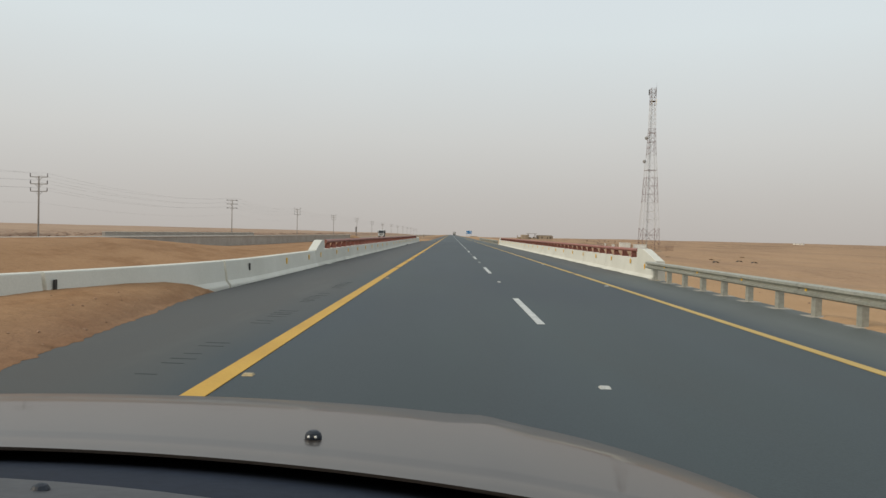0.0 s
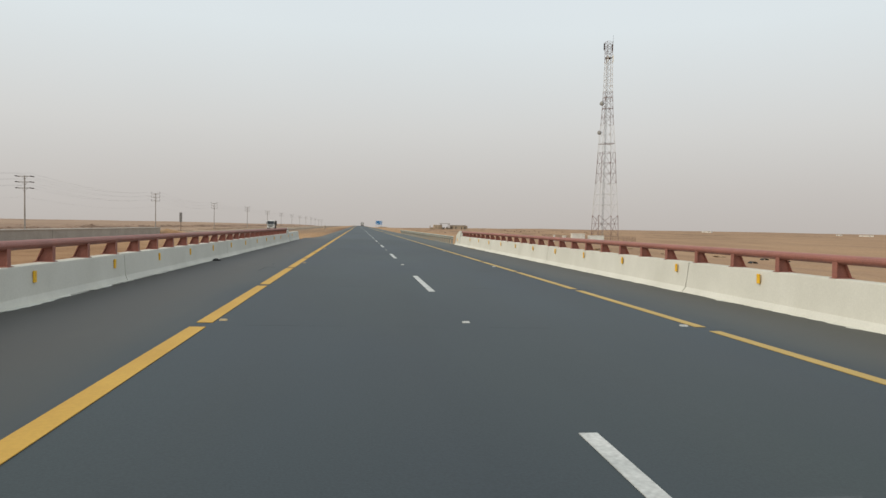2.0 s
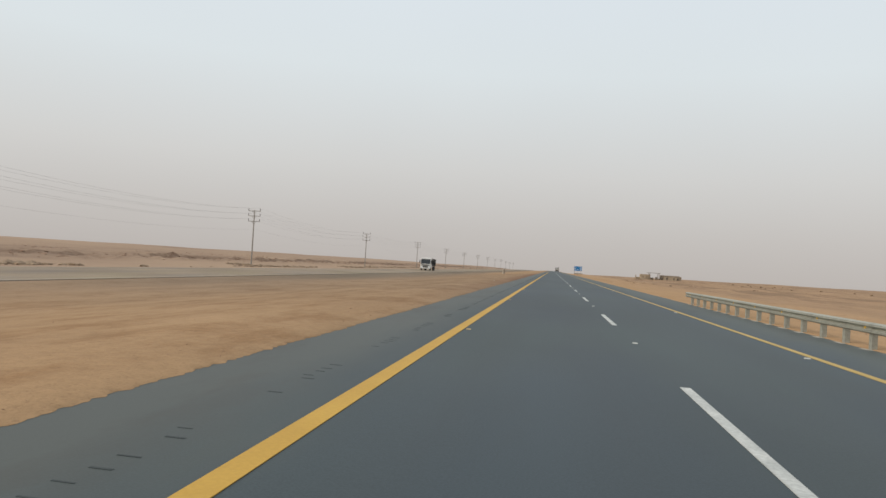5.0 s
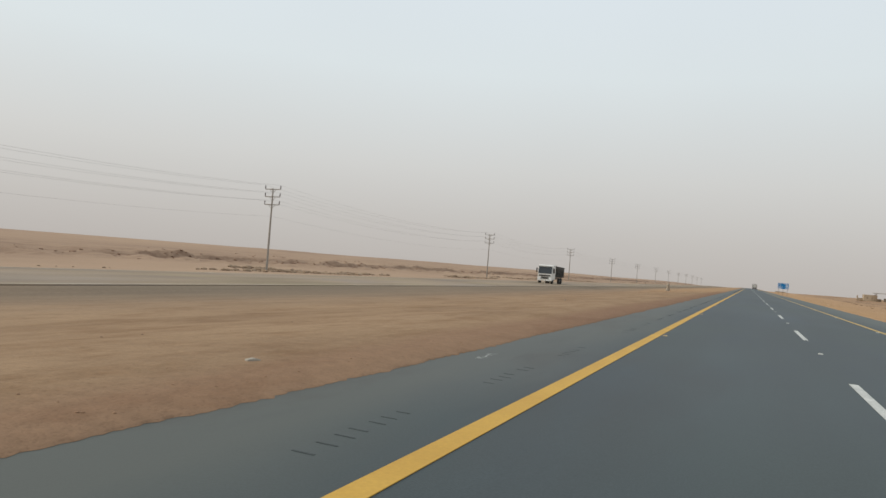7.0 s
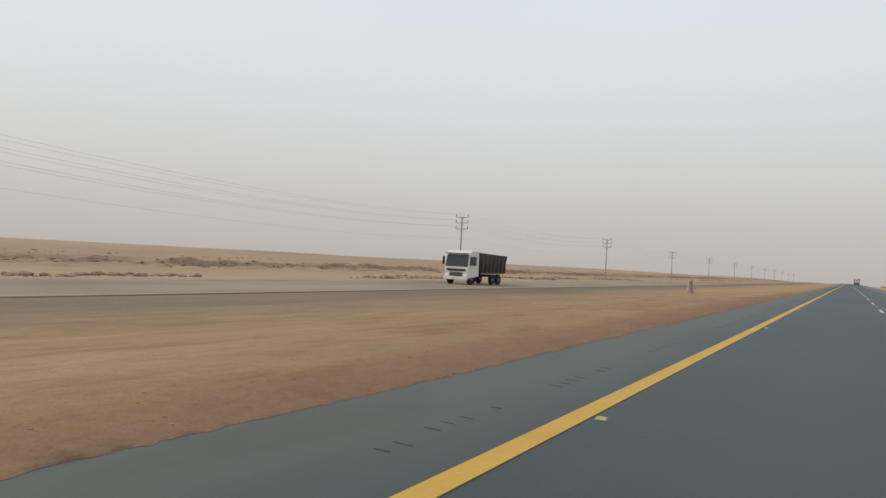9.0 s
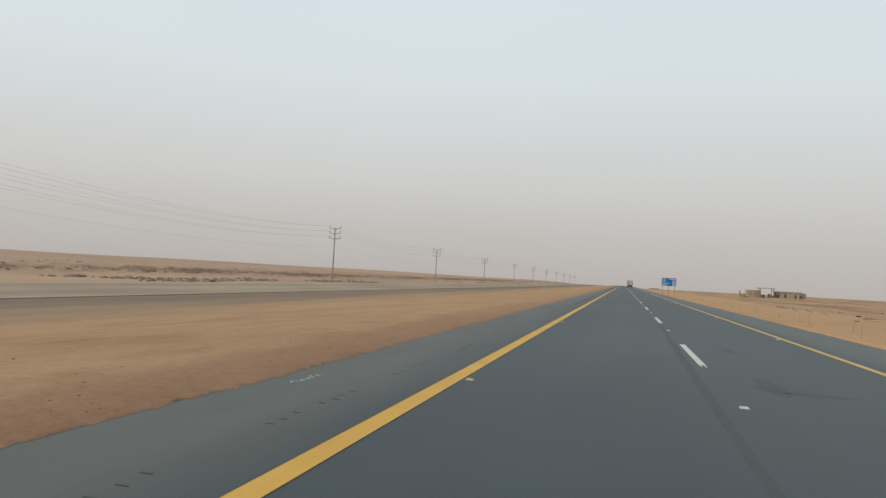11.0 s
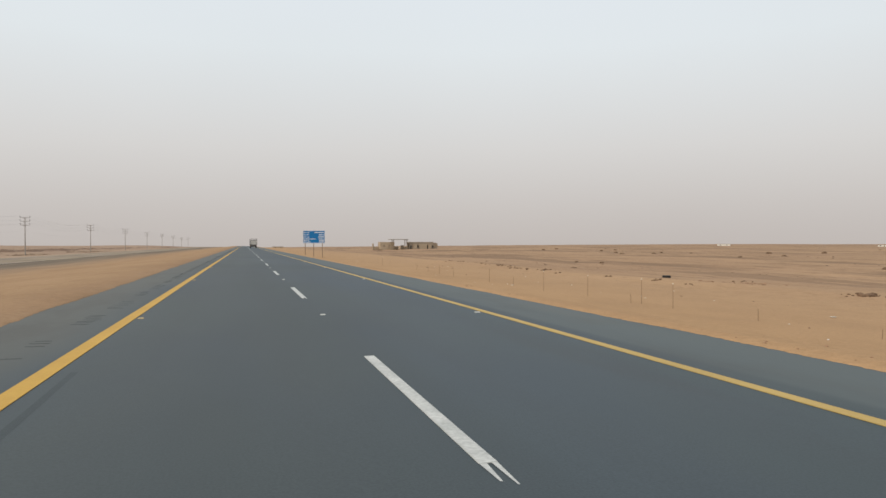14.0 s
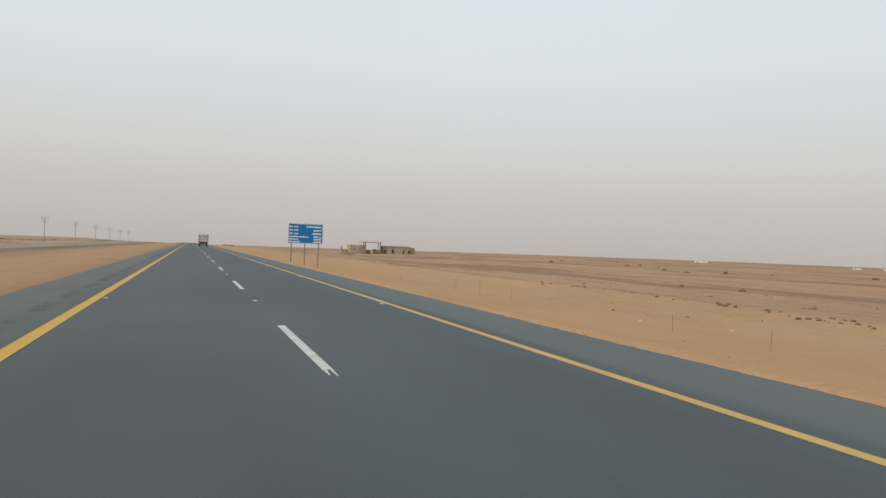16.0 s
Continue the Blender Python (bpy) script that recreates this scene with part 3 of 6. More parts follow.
    # the median is filled up between the two bridges
    if -29 < x < -8:
        z += 0.76 * hump(y, -300, 99, 14) * hump(x, -24, -17, 8)
        # drifted up to the coping where the other parapet begins
        z += 0.78 * hump(y, -300, 13, 22) * hump(x, -24, -17, 6)
    # sand heaped against the end of the other bridge's parapet
    if -27 < x < -9 and 101 < y < 128:
        crest = float(np.interp(y, (102.5, 104.4, 113.4, 127), (-1.6, 0.86, 0.38, -1.1)))
        z = max(z, crest - (0.3 * max(0.0, x + 18.3) if x > -18.3 else 0.4 * (-18.3 - x)))
    # sand banked up round the broken barrier stub
    d = math.hypot(x + 13.85, y - 305.8)
    if d < 5:
        z = max(z, -0.2 - 0.12 * d)
    # the sheet keeps below the bridge deck and its approaches
    z -= 0.55 * (hump(y, 3.0, 60, 5.0) if y < 50 else hump(y, 40, 104.6, 1.6)) * hump(x, -7.6, 7.0, 0.9)
    # sand drifted over the flared barrier before the bridge
    if x < -5.2:
        z += 0.26 * hump(y, -40, -2.0, 4.0) * hump(x, -12, -7.6, 1.8)
    return z


def axis_lines(spans):
    out = []
    for lo, hi, step in spans:
        k = max(1, round((hi - lo) / step))
        out += [lo + (hi - lo) * i / k for i in range(k)]
    return out + [spans[-1][1]]


GX = axis_lines(((-4200, -1200, 500), (-1200, -300, 90), (-300, -110, 12), (-110, -88, 1.2), (-88, -73, 0.42), (-73, -62, 1.0), (-62, -39, 2.2), (-39, -27.4, 5.8), (-27.4, -24, 0.4), (-24, -10, 1.2), (-10, -7, 0.5), (-7, -5, 0.14), (-5, 5, 5), (5, 6.6, 0.1), (6.6, 7, 0.2), (7, 18, 0.7), (18, 30, 1.8), (30, 110, 1.5), (110, 140, 5), (140, 500, 30), (500, 1300, 110), (1300, 4200, 500)))
GY = axis_lines(((-900, -100, 100), (-100, -20, 4), (-20, 130, 0.9), (130, 500, 1.25), (500, 640, 2.5), (640, 1000, 8), (1000, 1800, 40), (1800, 4800, 300)))
gv = [(x, y, ground_height(x, y)) for y in GY for x in GX]
nx = len(GX)
gf = [(j * nx + i, j * nx + i + 1, (j + 1) * nx + i + 1, (j + 1) * nx + i) for j in range(len(GY) - 1) for i in range(nx - 1)]
gm = bpy.data.meshes.new("ground")
gm.from_pydata(gv, [], gf)
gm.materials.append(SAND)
gm.shade_smooth()
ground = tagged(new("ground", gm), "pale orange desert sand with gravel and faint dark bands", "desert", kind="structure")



def on_sheet(x, y):
    """Height of the ground mesh itself, between its corners."""
    i = min(nx - 2, max(0, int(np.searchsorted(GX, x)) - 1))
    j = min(len(GY) - 2, max(0, int(np.searchsorted(GY, y)) - 1))
    u, v = (x - GX[i]) / (GX[i + 1] - GX[i]), (y - GY[j]) / (GY[j + 1] - GY[j])
    a, b, c, d = (gv[k][2] for k in (j * nx + i, j * nx + i + 1, (j + 1) * nx + i, (j + 1) * nx + i + 1))
    return (a * (1 - u) + b * u) * (1 - v) + (c * (1 - u) + d * u) * v


# ---- carriageway ----
ROAD_Y = axis_lines(((-110, 110, 220), (110, 900, 790), (900, 1400, 25), (1400, 3200, 150)))


def strip(name, x0, x1, z0, z1, ys, mat, parent=None, tilt=True):
    bm = bmesh.new()
    rows = []
    for y in ys:
        rows.append([bm.verts.new((x, y, z)) for x, z in ((x0, z0), (x0, z1), (x1, z1), (x1, z0))])
    for a, b in zip(rows, rows[1:]):
        for i in range(4):
            bm.faces.new((a[i], b[i], b[(i + 1) % 4], a[(i + 1) % 4]))
    bm.faces.new(rows[0])
    bm.faces.new(rows[-1][::-1])
    if tilt:
        lay(bm)
    else:
        for v in bm.verts:
            v.co.z += sag(v.co.y)
    return part(name, bm, mat, parent)


road = tagged(strip("road", -6.62, 6.2, -0.32, 0.0, ROAD_Y, ASPHALT), "dark grey asphalt dual-lane highway with dusty shoulders", "road", kind="structure")
other_road = tagged(strip("road_other", -38.4, -26.8, -0.95, -0.63, ROAD_Y, OLD_ASPHALT, tilt=False), "pale dusty asphalt of the opposite carriageway", "road", kind="structure")



def sand_edge(side, y):
    """Where the sand sheet comes up through the road, on one side."""
    x = 5.2
    while x < 7.4:
        if on_sheet(side * x, y) > FALL * side * x + sag(y):
            return side * x
        x += 0.03
    return None


def sand_lip(side, y0, y1, reach, seed):
    """Loose sand spilt over the road's edge, thinning out to a ragged rim."""
    verts, faces, prev, y = [], [], None, y0
    marks = [(m, sand_edge(side, m)) for m in np.arange(y0, y1 + 1.0, 0.8)]
    marks = [(m, e) for m, e in marks if e is not None]
    at, edge = [m for m, e in marks], [e for m, e in marks]
    while y < y1:
        if np.min(np.abs(np.array(at) - y)) > 1.0:
            prev = None
        else:
            e = float(np.interp(y, at, edge))
            rag = 0.35 * noise.noise((seed, y * 0.3, 0.0)) + 0.35 * noise.noise((seed, y * 1.7, 1.0)) + 0.6 * noise.noise((seed, y * 5.3, 2.0)) + 0.35 * noise.noise((seed, y * 9.1, 3.0))
            out = reach * max(0.06, 0.5 + rag)
            rim, mid, back = e - side * out, e - side * 0.35 * out, e + side * 0.35
            lift = 0.010 + 0.012 * abs(noise.noise((seed, y * 2.6, 5.0)))
            row = len(verts)
            road_z = lambda x: FALL * x + sag(y)
            verts += [(rim, y, road_z(rim) + 0.002), (mid, y, road_z(mid) + lift), (e, y, road_z(e) + lift + 0.006), (back, y, on_sheet(back, y) - 0.01)]
            if prev is not None:
                faces += [(prev + i, prev + i + 1, row + i + 1, row + i) for i in range(3)]
            prev = row
        y += 0.055
    me = bpy.data.meshes.new("sand_spill")
    me.from_pydata(verts, [], faces)
    me.materials.append(SAND)
    me.shade_smooth()
    return tagged(new("sand_spill", me), "ragged loose sand spilt over the edge of the asphalt", "sand", kind="stuff")


sand_lip(-1, -30, 6, 0.12, 1.0)
sand_lip(-1, 105.8, 420, 0.11, 2.0)
sand_lip(1, 100, 470, 0.08, 3.0)

GAPS = [12.45 + 6.28 * k for k in range(14)]


def edge_line(x0, x1, paint):
    cuts = [-105.0]
    for g in GAPS:
        cuts += [g - 0.21, g + 0.21]
    cuts += [900.0]
    for a, b in zip(cuts[::2], cuts[1::2]):
        bm = bmesh.new()
        box(bm, x0, x1, a, b, 0.002, 0.008)
        part("edge_line", lay(bm), paint, road)
    ys = axis_lines(((900, 1400, 25), (1400, 2600, 150)))
    strip("edge_line", x0, x1, 0.002, 0.012, ys, paint, road)


for x in (-38.05, -27.25):
    strip("edge_line", x, x + 0.2, -0.628, -0.622, ROAD_Y, FADED_WHITE, other_road, tilt=False)
edge_line(-3.755, -3.545, YELLOW)
edge_line(3.40, 3.565, DUSTY_YELLOW)

PITCH, DASH = 15.014, 4.64
bm = bmesh.new()
box(bm, -0.065, 0.065, -DASH, 0, 0.002, 0.008)
dash = part("lane_dash", bm, WHITE_PAINT, road, at=(0, -PITCH * 3, 0))
# beyond the bridge the near end of each dash trails off in two streaks of the paint roller
bm = bmesh.new()
box(bm, -0.065, 0.065, -DASH, 0, 0.002, 0.008)
for a, b, tail in ((-0.065, -0.012, 0.36), (0.022, 0.065, 0.44)):
    v = [bm.verts.new(p) for p in ((a, -DASH - 0.002, 0.006), (b, -DASH - 0.002, 0.006), ((a + 2 * b) / 3, -DASH - tail, 0.003), ((2 * a + b) / 3, -DASH - tail, 0.003))]
    bm.faces.new(v)
streaked = part("lane_dash", bm, WHITE_PAINT, road, at=(0, PITCH * 90, sag(PITCH * 90)))
for k in range(-2, 90):
    again(streaked if k > 12 else dash, (0, PITCH * k, sag(PITCH * k)), road)

# scrawled white survey marks on the shoulder
rng = random.Random(8)
for mx, my in ((-5.22, 192.1), (-5.24, 304.2), (-6.0, 104.9)):
    bm = bmesh.new()
    for j in range(5):
        y0 = my + 0.16 * j
        pts = [(mx + rng.uniform(-0.07, 0.07), y0 + 0.045 * i) for i in range(4)]
        for (xa, ya), (xb, yb) in zip(pts, pts[1:]):
            v = [bm.verts.new(p) for p in ((xa - 0.012, ya, 0.003), (xa + 0.012, ya, 0.003), (xb + 0.012, yb + 0.01, 0.003), (xb - 0.012, yb + 0.01, 0.003))]
            bm.faces.new(v)
    part("survey_mark", lay(bm), WHITE_PAINT, road, "scrawled white spray-painted mark")


def stud(mat):
    bm = bmesh.new()
    lower = [(-0.055, -0.05), (0.055, -0.05), (0.055, 0.05), (-0.055, 0.05)]
    a = [bm.verts.new((x, y, 0)) for x, y in lower]
    b = [bm.verts.new((x * 0.8, y * 0.55, 0.02)) for x, y in lower]
    for i in range(4):
        bm.faces.new((a[i], a[(i + 1) % 4], b[(i + 1) % 4], b[i]))
    bm.faces.new(b)
    bm.faces.new(a[::-1])
    return part("road_stud", bm, mat, road)


STUD_Y = 5.56
white_stud, amber_stud = stud(STUD_WHITE), stud(STUD_YELLOW)
for x, source in ((0.0, white_stud), (-3.445, amber_stud), (3.27, white_stud)):
    for k in range(-3, 42):
        y = STUD_Y + PITCH * k - (0.15 if x > 1 else 0)
        if k == -3 and x in (0.0, -3.445):
            source.location = (x, y, FALL * x + 0.001)
        else:
            again(source, (x, y, FALL * x + 0.001), road)

# grooves of the shoulder rumble strip, in one piece
bm = bmesh.new()
rng = random.Random(5)
for start, first, last, wide in ((-9.56, -60, 4, 0.26), (189.94, 112, 197, 0.15), (203.9, 197, 250, 0.15), (302.1, 250, 340, 0.07), (376.76, 340, 560, 0.26)):
    k = math.ceil((first - start) / 3.6)
    while start + 3.6 * k < last:
        depth = 0.5 + 0.5 * noise.noise((0.0, k * 1.7, start))
        for j in range(8):
            if rng.random() < 0.55 + 0.45 * depth:
                x0, y = -4.50 + rng.uniform(0.0, 0.07), start + 3.6 * k + 0.28 * j + rng.uniform(-0.03, 0.03)
                box(bm, x0, x0 + wide * (rng.uniform(0.4, 0.8) + 0.8 * depth), y, y + rng.uniform(0.016, 0.034), 0.001, 0.003)
        k += 1
# one worn burst of grooves on the bridge deck
for y, wide in ((61.22, 0.05), (61.49, 0.06), (61.75, 0.04), (62.01, 0.06), (62.28, 0.05), (62.55, 0.07), (62.84, 0.33), (64.2, 0.1), (64.48, 0.05), (64.75, 0.06)):
    box(bm, -4.43, -4.43 + wide, y, y + 0.025, 0.001, 0.003)
rumble = part("rumble_strip", lay(bm), GROOVE, road)
tagged(rumble, "dark grooves pressed into the shoulder", kind="stuff")

# pale scuffs where the bridge deck's joints come through
rng = random.Random(31)
for g in GAPS:
    bm = bmesh.new()
    x0 = rng.uniform(-3.3, -1.5)
    while x0 < 4.5:
        x1 = x0 + rng.uniform(0.4, 1.5)
        box(bm, x0, min(x1, 5.4), g - rng.uniform(0.006, 0.02), g + rng.uniform(0.004, 0.014), 0.0005, 0.0015)
        x0 = x1 + rng.uniform(0.3, 2.2)
    part("deck_joint", lay(bm), SCUFF, road)

# rubber laid down by braking tyres, drifting across the lane line
for x0, x1, y0, y1, w in ((-0.42, 0.06, 298, 331, 0.15), (-2.87, -3.36, 362, 390, 0.22)):
    bm = bmesh.new()
    n = 14
    rows = []
    for k in range(n + 1):
        u = k / n
        x = x0 + (x1 - x0) * u * (0.5 + 0.5 * u)
        half = w * 0.5 * (0.35 + 0.65 * math.sin(math.pi * min(1.0, 0.08 + u)))
        rows.append([bm.verts.new((x - half, y0 + (y1 - y0) * u, 0.0012)), bm.verts.new((x + half, y0 + (y1 - y0) * u, 0.0012))])
    for a, b in zip(rows, rows[1:]):
        bm.faces.new((a[0], a[1], b[1], b[0]))
    part("tyre_mark", lay(bm), SKID, road, "faint dark tyre mark")

# oil stains in the right-hand lane and dirt stains on the shoulder
for cx, cy, rx, ry, seed in ((0.75, 308.2, 0.22, 0.9, 1), (1.3, 307.7, 0.5, 0.22, 2), (0.95, 314.5, 0.14, 0.6, 3), (-4.22, 363.3, 0.16, 0.6, 5), (-4.12, 366.4, 0.2, 0.5, 6), (-4.3, 370.9, 0.14, 0.5, 7)):
    bm = bmesh.new()
    rim = []
    for k in range(40):
        a = 2 * math.pi * k / 40
        r = 1 + 0.55 * noise.noise((math.cos(a) * 1.3, math.sin(a) * 1.3, seed)) + 0.25 * noise.noise((math.cos(a) * 4, math.sin(a) * 4, seed))
        rim.append(bm.verts.new((cx + rx * r * math.cos(a), cy + ry * r * math.sin(a), 0.0014)))
    bm.faces.new(rim)
    part("oil_stain", lay(bm), SKID, road, "faint dark oil stain")

# ---- bridge: parapets, rails and end blocks ----
def jersey(face, away, height, top=0.24, toe=1.0):
    """Outline of a parapet: road face at x = face, thickness towards away (+1 or -1)."""
    k = toe * away
    up = face + 0.17 * k
    return [(face, -0.45), (face, 0.0), (face + 0.012 * k, 0.035), (face + 0.085 * k, 0.125), (face + 0.155 * k, height - 0.015), (up, height),
            (up + top * away, height), (up + (0.015 + top) * away, height - 0.015), (up + (0.08 + top) * away, -0.45)]


def reflector_mesh():
    bm = bmesh.new()
    box(bm, -0.016, 0.016, -0.042, 0.042, -0.095, 0.095, 0.007)
    return bm


# the left parapets are steeper than the right ones
TOE = {-1: 0.45, 1: 1.0}


def parapet(name, face, away, height, joints, marks, mark_z):
    e = thing(name, (0, 0, 0), "whitewashed concrete bridge parapet with amber reflectors", "bridge parapet", "bridge parapets")
    for a, b in zip(joints, joints[1:]):
        bm = bmesh.new()
        steps = max(2, round((b - a) / 1.6))
        prism(bm, jersey(face, away, height, 0.24, TOE[away]), a + 0.018, b - 0.018, steps)
        # uneven casting and a ragged foot
        for v in bm.verts:
            v.co.x += 0.012 * noise.noise((v.co.z * 2, v.co.y * 0.6, face))
            if -0.1 < v.co.z < 0.03:
                v.co.x -= away * 0.03 * abs(noise.noise((1.0, v.co.y * 1.3, face)))
        part("parapet_segment", lay(bm), WHITEWASH, e)
    for y in joints[1:-1]:
        bm = bmesh.new()
        prism(bm, jersey(face + 0.04 * away, away, height - 0.03, 0.16, TOE[away]), y - 0.05, y + 0.05)
        part("joint_filler", lay(bm), DARK_JOINT, e, "dark open joint")
    # lime and mortar spilt along the foot
    bm = bmesh.new()
    rows = []
    y = joints[0]
    while y < joints[-1]:
        n1 = noise.noise((face, y * 0.8, 1.0))
        n2 = noise.noise((face, y * 4.0, 2.0))
        out = max(0.006, 0.06 + 0.12 * n1 + 0.09 * n2)
        rows.append((bm.verts.new((face + 0.03 * away, y, 0.006)), bm.verts.new((face - out * away, y, 0.003))))
        y += 0.12
    for p, q in zip(rows, rows[1:]):
        bm.faces.new((p[0], p[1], q[1], q[0]))
    part("mortar_spill", lay(bm), WHITEWASH, e, "ragged whitewash spill along the foot")
    source = None
    for y in marks:
        at = (face + away * (0.088 if away > 0 else 0.04), y, mark_z + FALL * face)
        if source is None:
            source = part("reflector", reflector_mesh(), REFLECTOR, e, "amber plastic reflector", at)
        else:
            again(source, at, e)
    return e


def end_block(face, away, y_high, y_low, high, low, toward):
    """The tall end of a parapet, sloping down away from the bridge."""
    e = thing("parapet_end_block", (0, 0, 0), "whitewashed sloping concrete end block of the parapet", "concrete block", "parapet end blocks")
    bm = bmesh.new()
    ys = (y_high, y_high + 0.32 * (y_low - y_high), y_low)
    hs = (high, high, low)
    rings = []
    for y, h in zip(ys, hs):
        rings.append([bm.verts.new((x, y, z)) for x, z in jersey(face - 0.015 * away, away, h, 0.30, TOE[away])])
    n = len(rings[0])
    for a, b in zip(rings, rings[1:]):
        for i in range(n):
            bm.faces.new((a[i], a[(i + 1) % n], b[(i + 1) % n], b[i]))
    bm.faces.new(rings[0][::-1])
    bm.faces.new(rings[-1])
    part("block", lay(bm), WHITEWASH, e)
    part("reflector", reflector_mesh(), REFLECTOR, e, "amber plastic reflector", (face + away * (0.08 if away > 0 else 0.03), (y_high + y_low) / 2, 0.42 + FALL * face))
    return e


def railing(face, away, height, first, step, count, rail_z):
    e = thing("bridge_railing", (0, 0, 0), "red-brown painted steel pipe rail on tapered posts", "railing", "bridge railings")
    x = face + away * (0.27 if away > 0 else 0.2)
    bm = bmesh.new()
    h = rail_z - height - 0.04
    # vertical road-side flange, back edge leaning outwards
    front, back0, back1 = -0.085 * away, 0.20 * away, 0.075 * away
    web = [(front, 0.0), (back0, 0.0), (back1, h), (front, h)]
    prism(bm, web, -0.014, 0.014)
    prism(bm, [(front, 0.0), (front + 0.016 * away, 0.0), (front + 0.016 * away, h), (front, h)], -0.06, 0.06)
    prism(bm, [(back0, 0.0), (back0 - 0.016 * away, 0.0), (back1 - 0.016 * away, h), (back1, h)], -0.06, 0.06)
    box(bm, min(front, back0) - 0.03, max(front, back0) + 0.03, -0.085, 0.085, 0.0, 0.012)
    source = None
    for k in range(count):
        at = (x, first + step * k, height + FALL * x)
        if source is None:
            source = part("rail_post", bm, RED_OXIDE, e, "", at)
        else:
            again(source, at, e)
    bm = bmesh.new()
    y0, y1 = first - 0.75, first + step * (count - 1) + 0.55
    n, r = 16, 0.078
    prism(bm, [(x + 1.25 * r * math.cos(2 * math.pi * k / n), rail_z + r * math.sin(2 * math.pi * k / n)) for k in range(n)], y0, y1, 30)
    part("pipe_rail", lay(bm), RED_OXIDE, e, smooth=False)
    return e


LEFT, RIGHT = -6.71, 6.02
parapet("bridge_parapet", LEFT, -1, 0.61, [13.25, 19.3, 31.9, 44.4, 57.0, 69.5, 82.15, 93.94], (16.4, 20.05, 23.75, 27.4, 31.05, 34.75, 38.4, 42.1, 49.0, 52.5, 56.3, 59.75, 63.2, 66.7, 70.35, 74.1, 77.85, 81.6, 85.35, 89.1), 0.42)
parapet("bridge_parapet", RIGHT, 1, 0.71, [13.0, 18.9, 31.4, 43.8, 56.3, 68.8, 81.3, 94.0], [13.9 + 3.578 * k for k in range(22)], 0.545)
end_block(LEFT, -1, 13.22, 11.4, 1.0, 0.62, -1)
block = end_block(LEFT - 0.08, -1, 94.1, 95.86, 1.0, 0.64, 1)
for a, b, top in ((93.9, 94.105, 0.6), (95.855, 96.15, 0.56)):
    bm = bmesh.new()
    prism(bm, jersey(LEFT - 0.14, -1, top, 0.12, 0.45), a, b)
    part("joint_filler", lay(bm), DARK_JOINT, block, "dark open joint")
end_block(RIGHT, 1, 12.97, 10.3, 1.10, 0.68, -1)
end_block(RIGHT, 1, 94.03, 96.4, 1.10, 0.74, 1)
railing(LEFT, -1, 0.61, 14.92, 1.604, 50, 0.93)
railing(RIGHT, 1, 0.71, 14.12, 1.612, 50, 1.02)

# sand blown against the foot of the right parapet
for y0, y1, wide in ((85.5, 89.0, 0.28), (9.2, 10.1, 0.3), (40.6, 41.6, 0.12), (76.5, 77.4, 0.12)):
    bm = bmesh.new()
    rows = []
    n = round((y1 - y0) / 0.07)
    for k in range(n + 1):
        u = k / n
        out = wide * math.sin(math.pi * u) ** 0.6 * (0.75 + 0.5 * noise.noise((y0, 14 * u, 3.0)))
        rows.append([bm.verts.new((RIGHT + 0.03 - out * v, y0 + (y1 - y0) * u, 0.001 + 0.02 * math.sin(math.pi * u) * (1 - v) ** 1.5)) for v in (0, 0.25, 0.5, 0.75, 1)])
    for p, q in zip(rows, rows[1:]):
        for i in range(4):
            bm.faces.new((p[i], p[i + 1], q[i + 1], q[i]))
    e = part("sand_drift", lay(bm), BLOWN_DUST, None)
    tagged(e, "thin drift of pale sand along the parapet's foot", "sand", kind="stuff")
e = thing("rag", (-6.50, 66.0, FALL * -6.5), "dark crumpled rag lying at the parapet's foot", "rag")
bm = bmesh.new()
r = bmesh.ops.create_icosphere(bm, subdivisions=3, radius=1.0)
for v in bm.verts:
    k = 1 + 0.5 * noise.noise((v.co.x * 2.1, v.co.y * 2.1, v.co.z * 2.1 + 4))
    v.co = Vector((v.co.x * 0.15 * k, v.co.y * 0.11 * k, max(0.0, v.co.z) * 0.075 * k))
part("cloth", bm, RUBBER, e)

# loose barrier after the bridge, on the left
e = thing("concrete_barrier", (0, 0, 0), "whitewashed concrete barrier segment beside the shoulder", "concrete barrier")
bm = bmesh.new()
prism(bm, jersey(LEFT - 0.04, -1, 0.655, 0.22, 0.75), 96.14, 105.75, 8)
for v in bm.verts:
    v.co.x += -0.011 * (v.co.y - 96.14) + 0.014 * noise.noise((v.co.z * 2, v.co.y * 0.5, 3.3))
part("barrier_body", lay(bm), WHITEWASH, e)
part("reflector", reflector_mesh(), REFLECTOR, e, "amber plastic reflector", (LEFT - 0.15, 98.6, 0.49))

# flared barrier before the bridge, curving away from the shoulder
def flare_x(y):
    t = max(0.0, (4.0 - y))
    return LEFT + 0.08 - 0.0145 * t * t


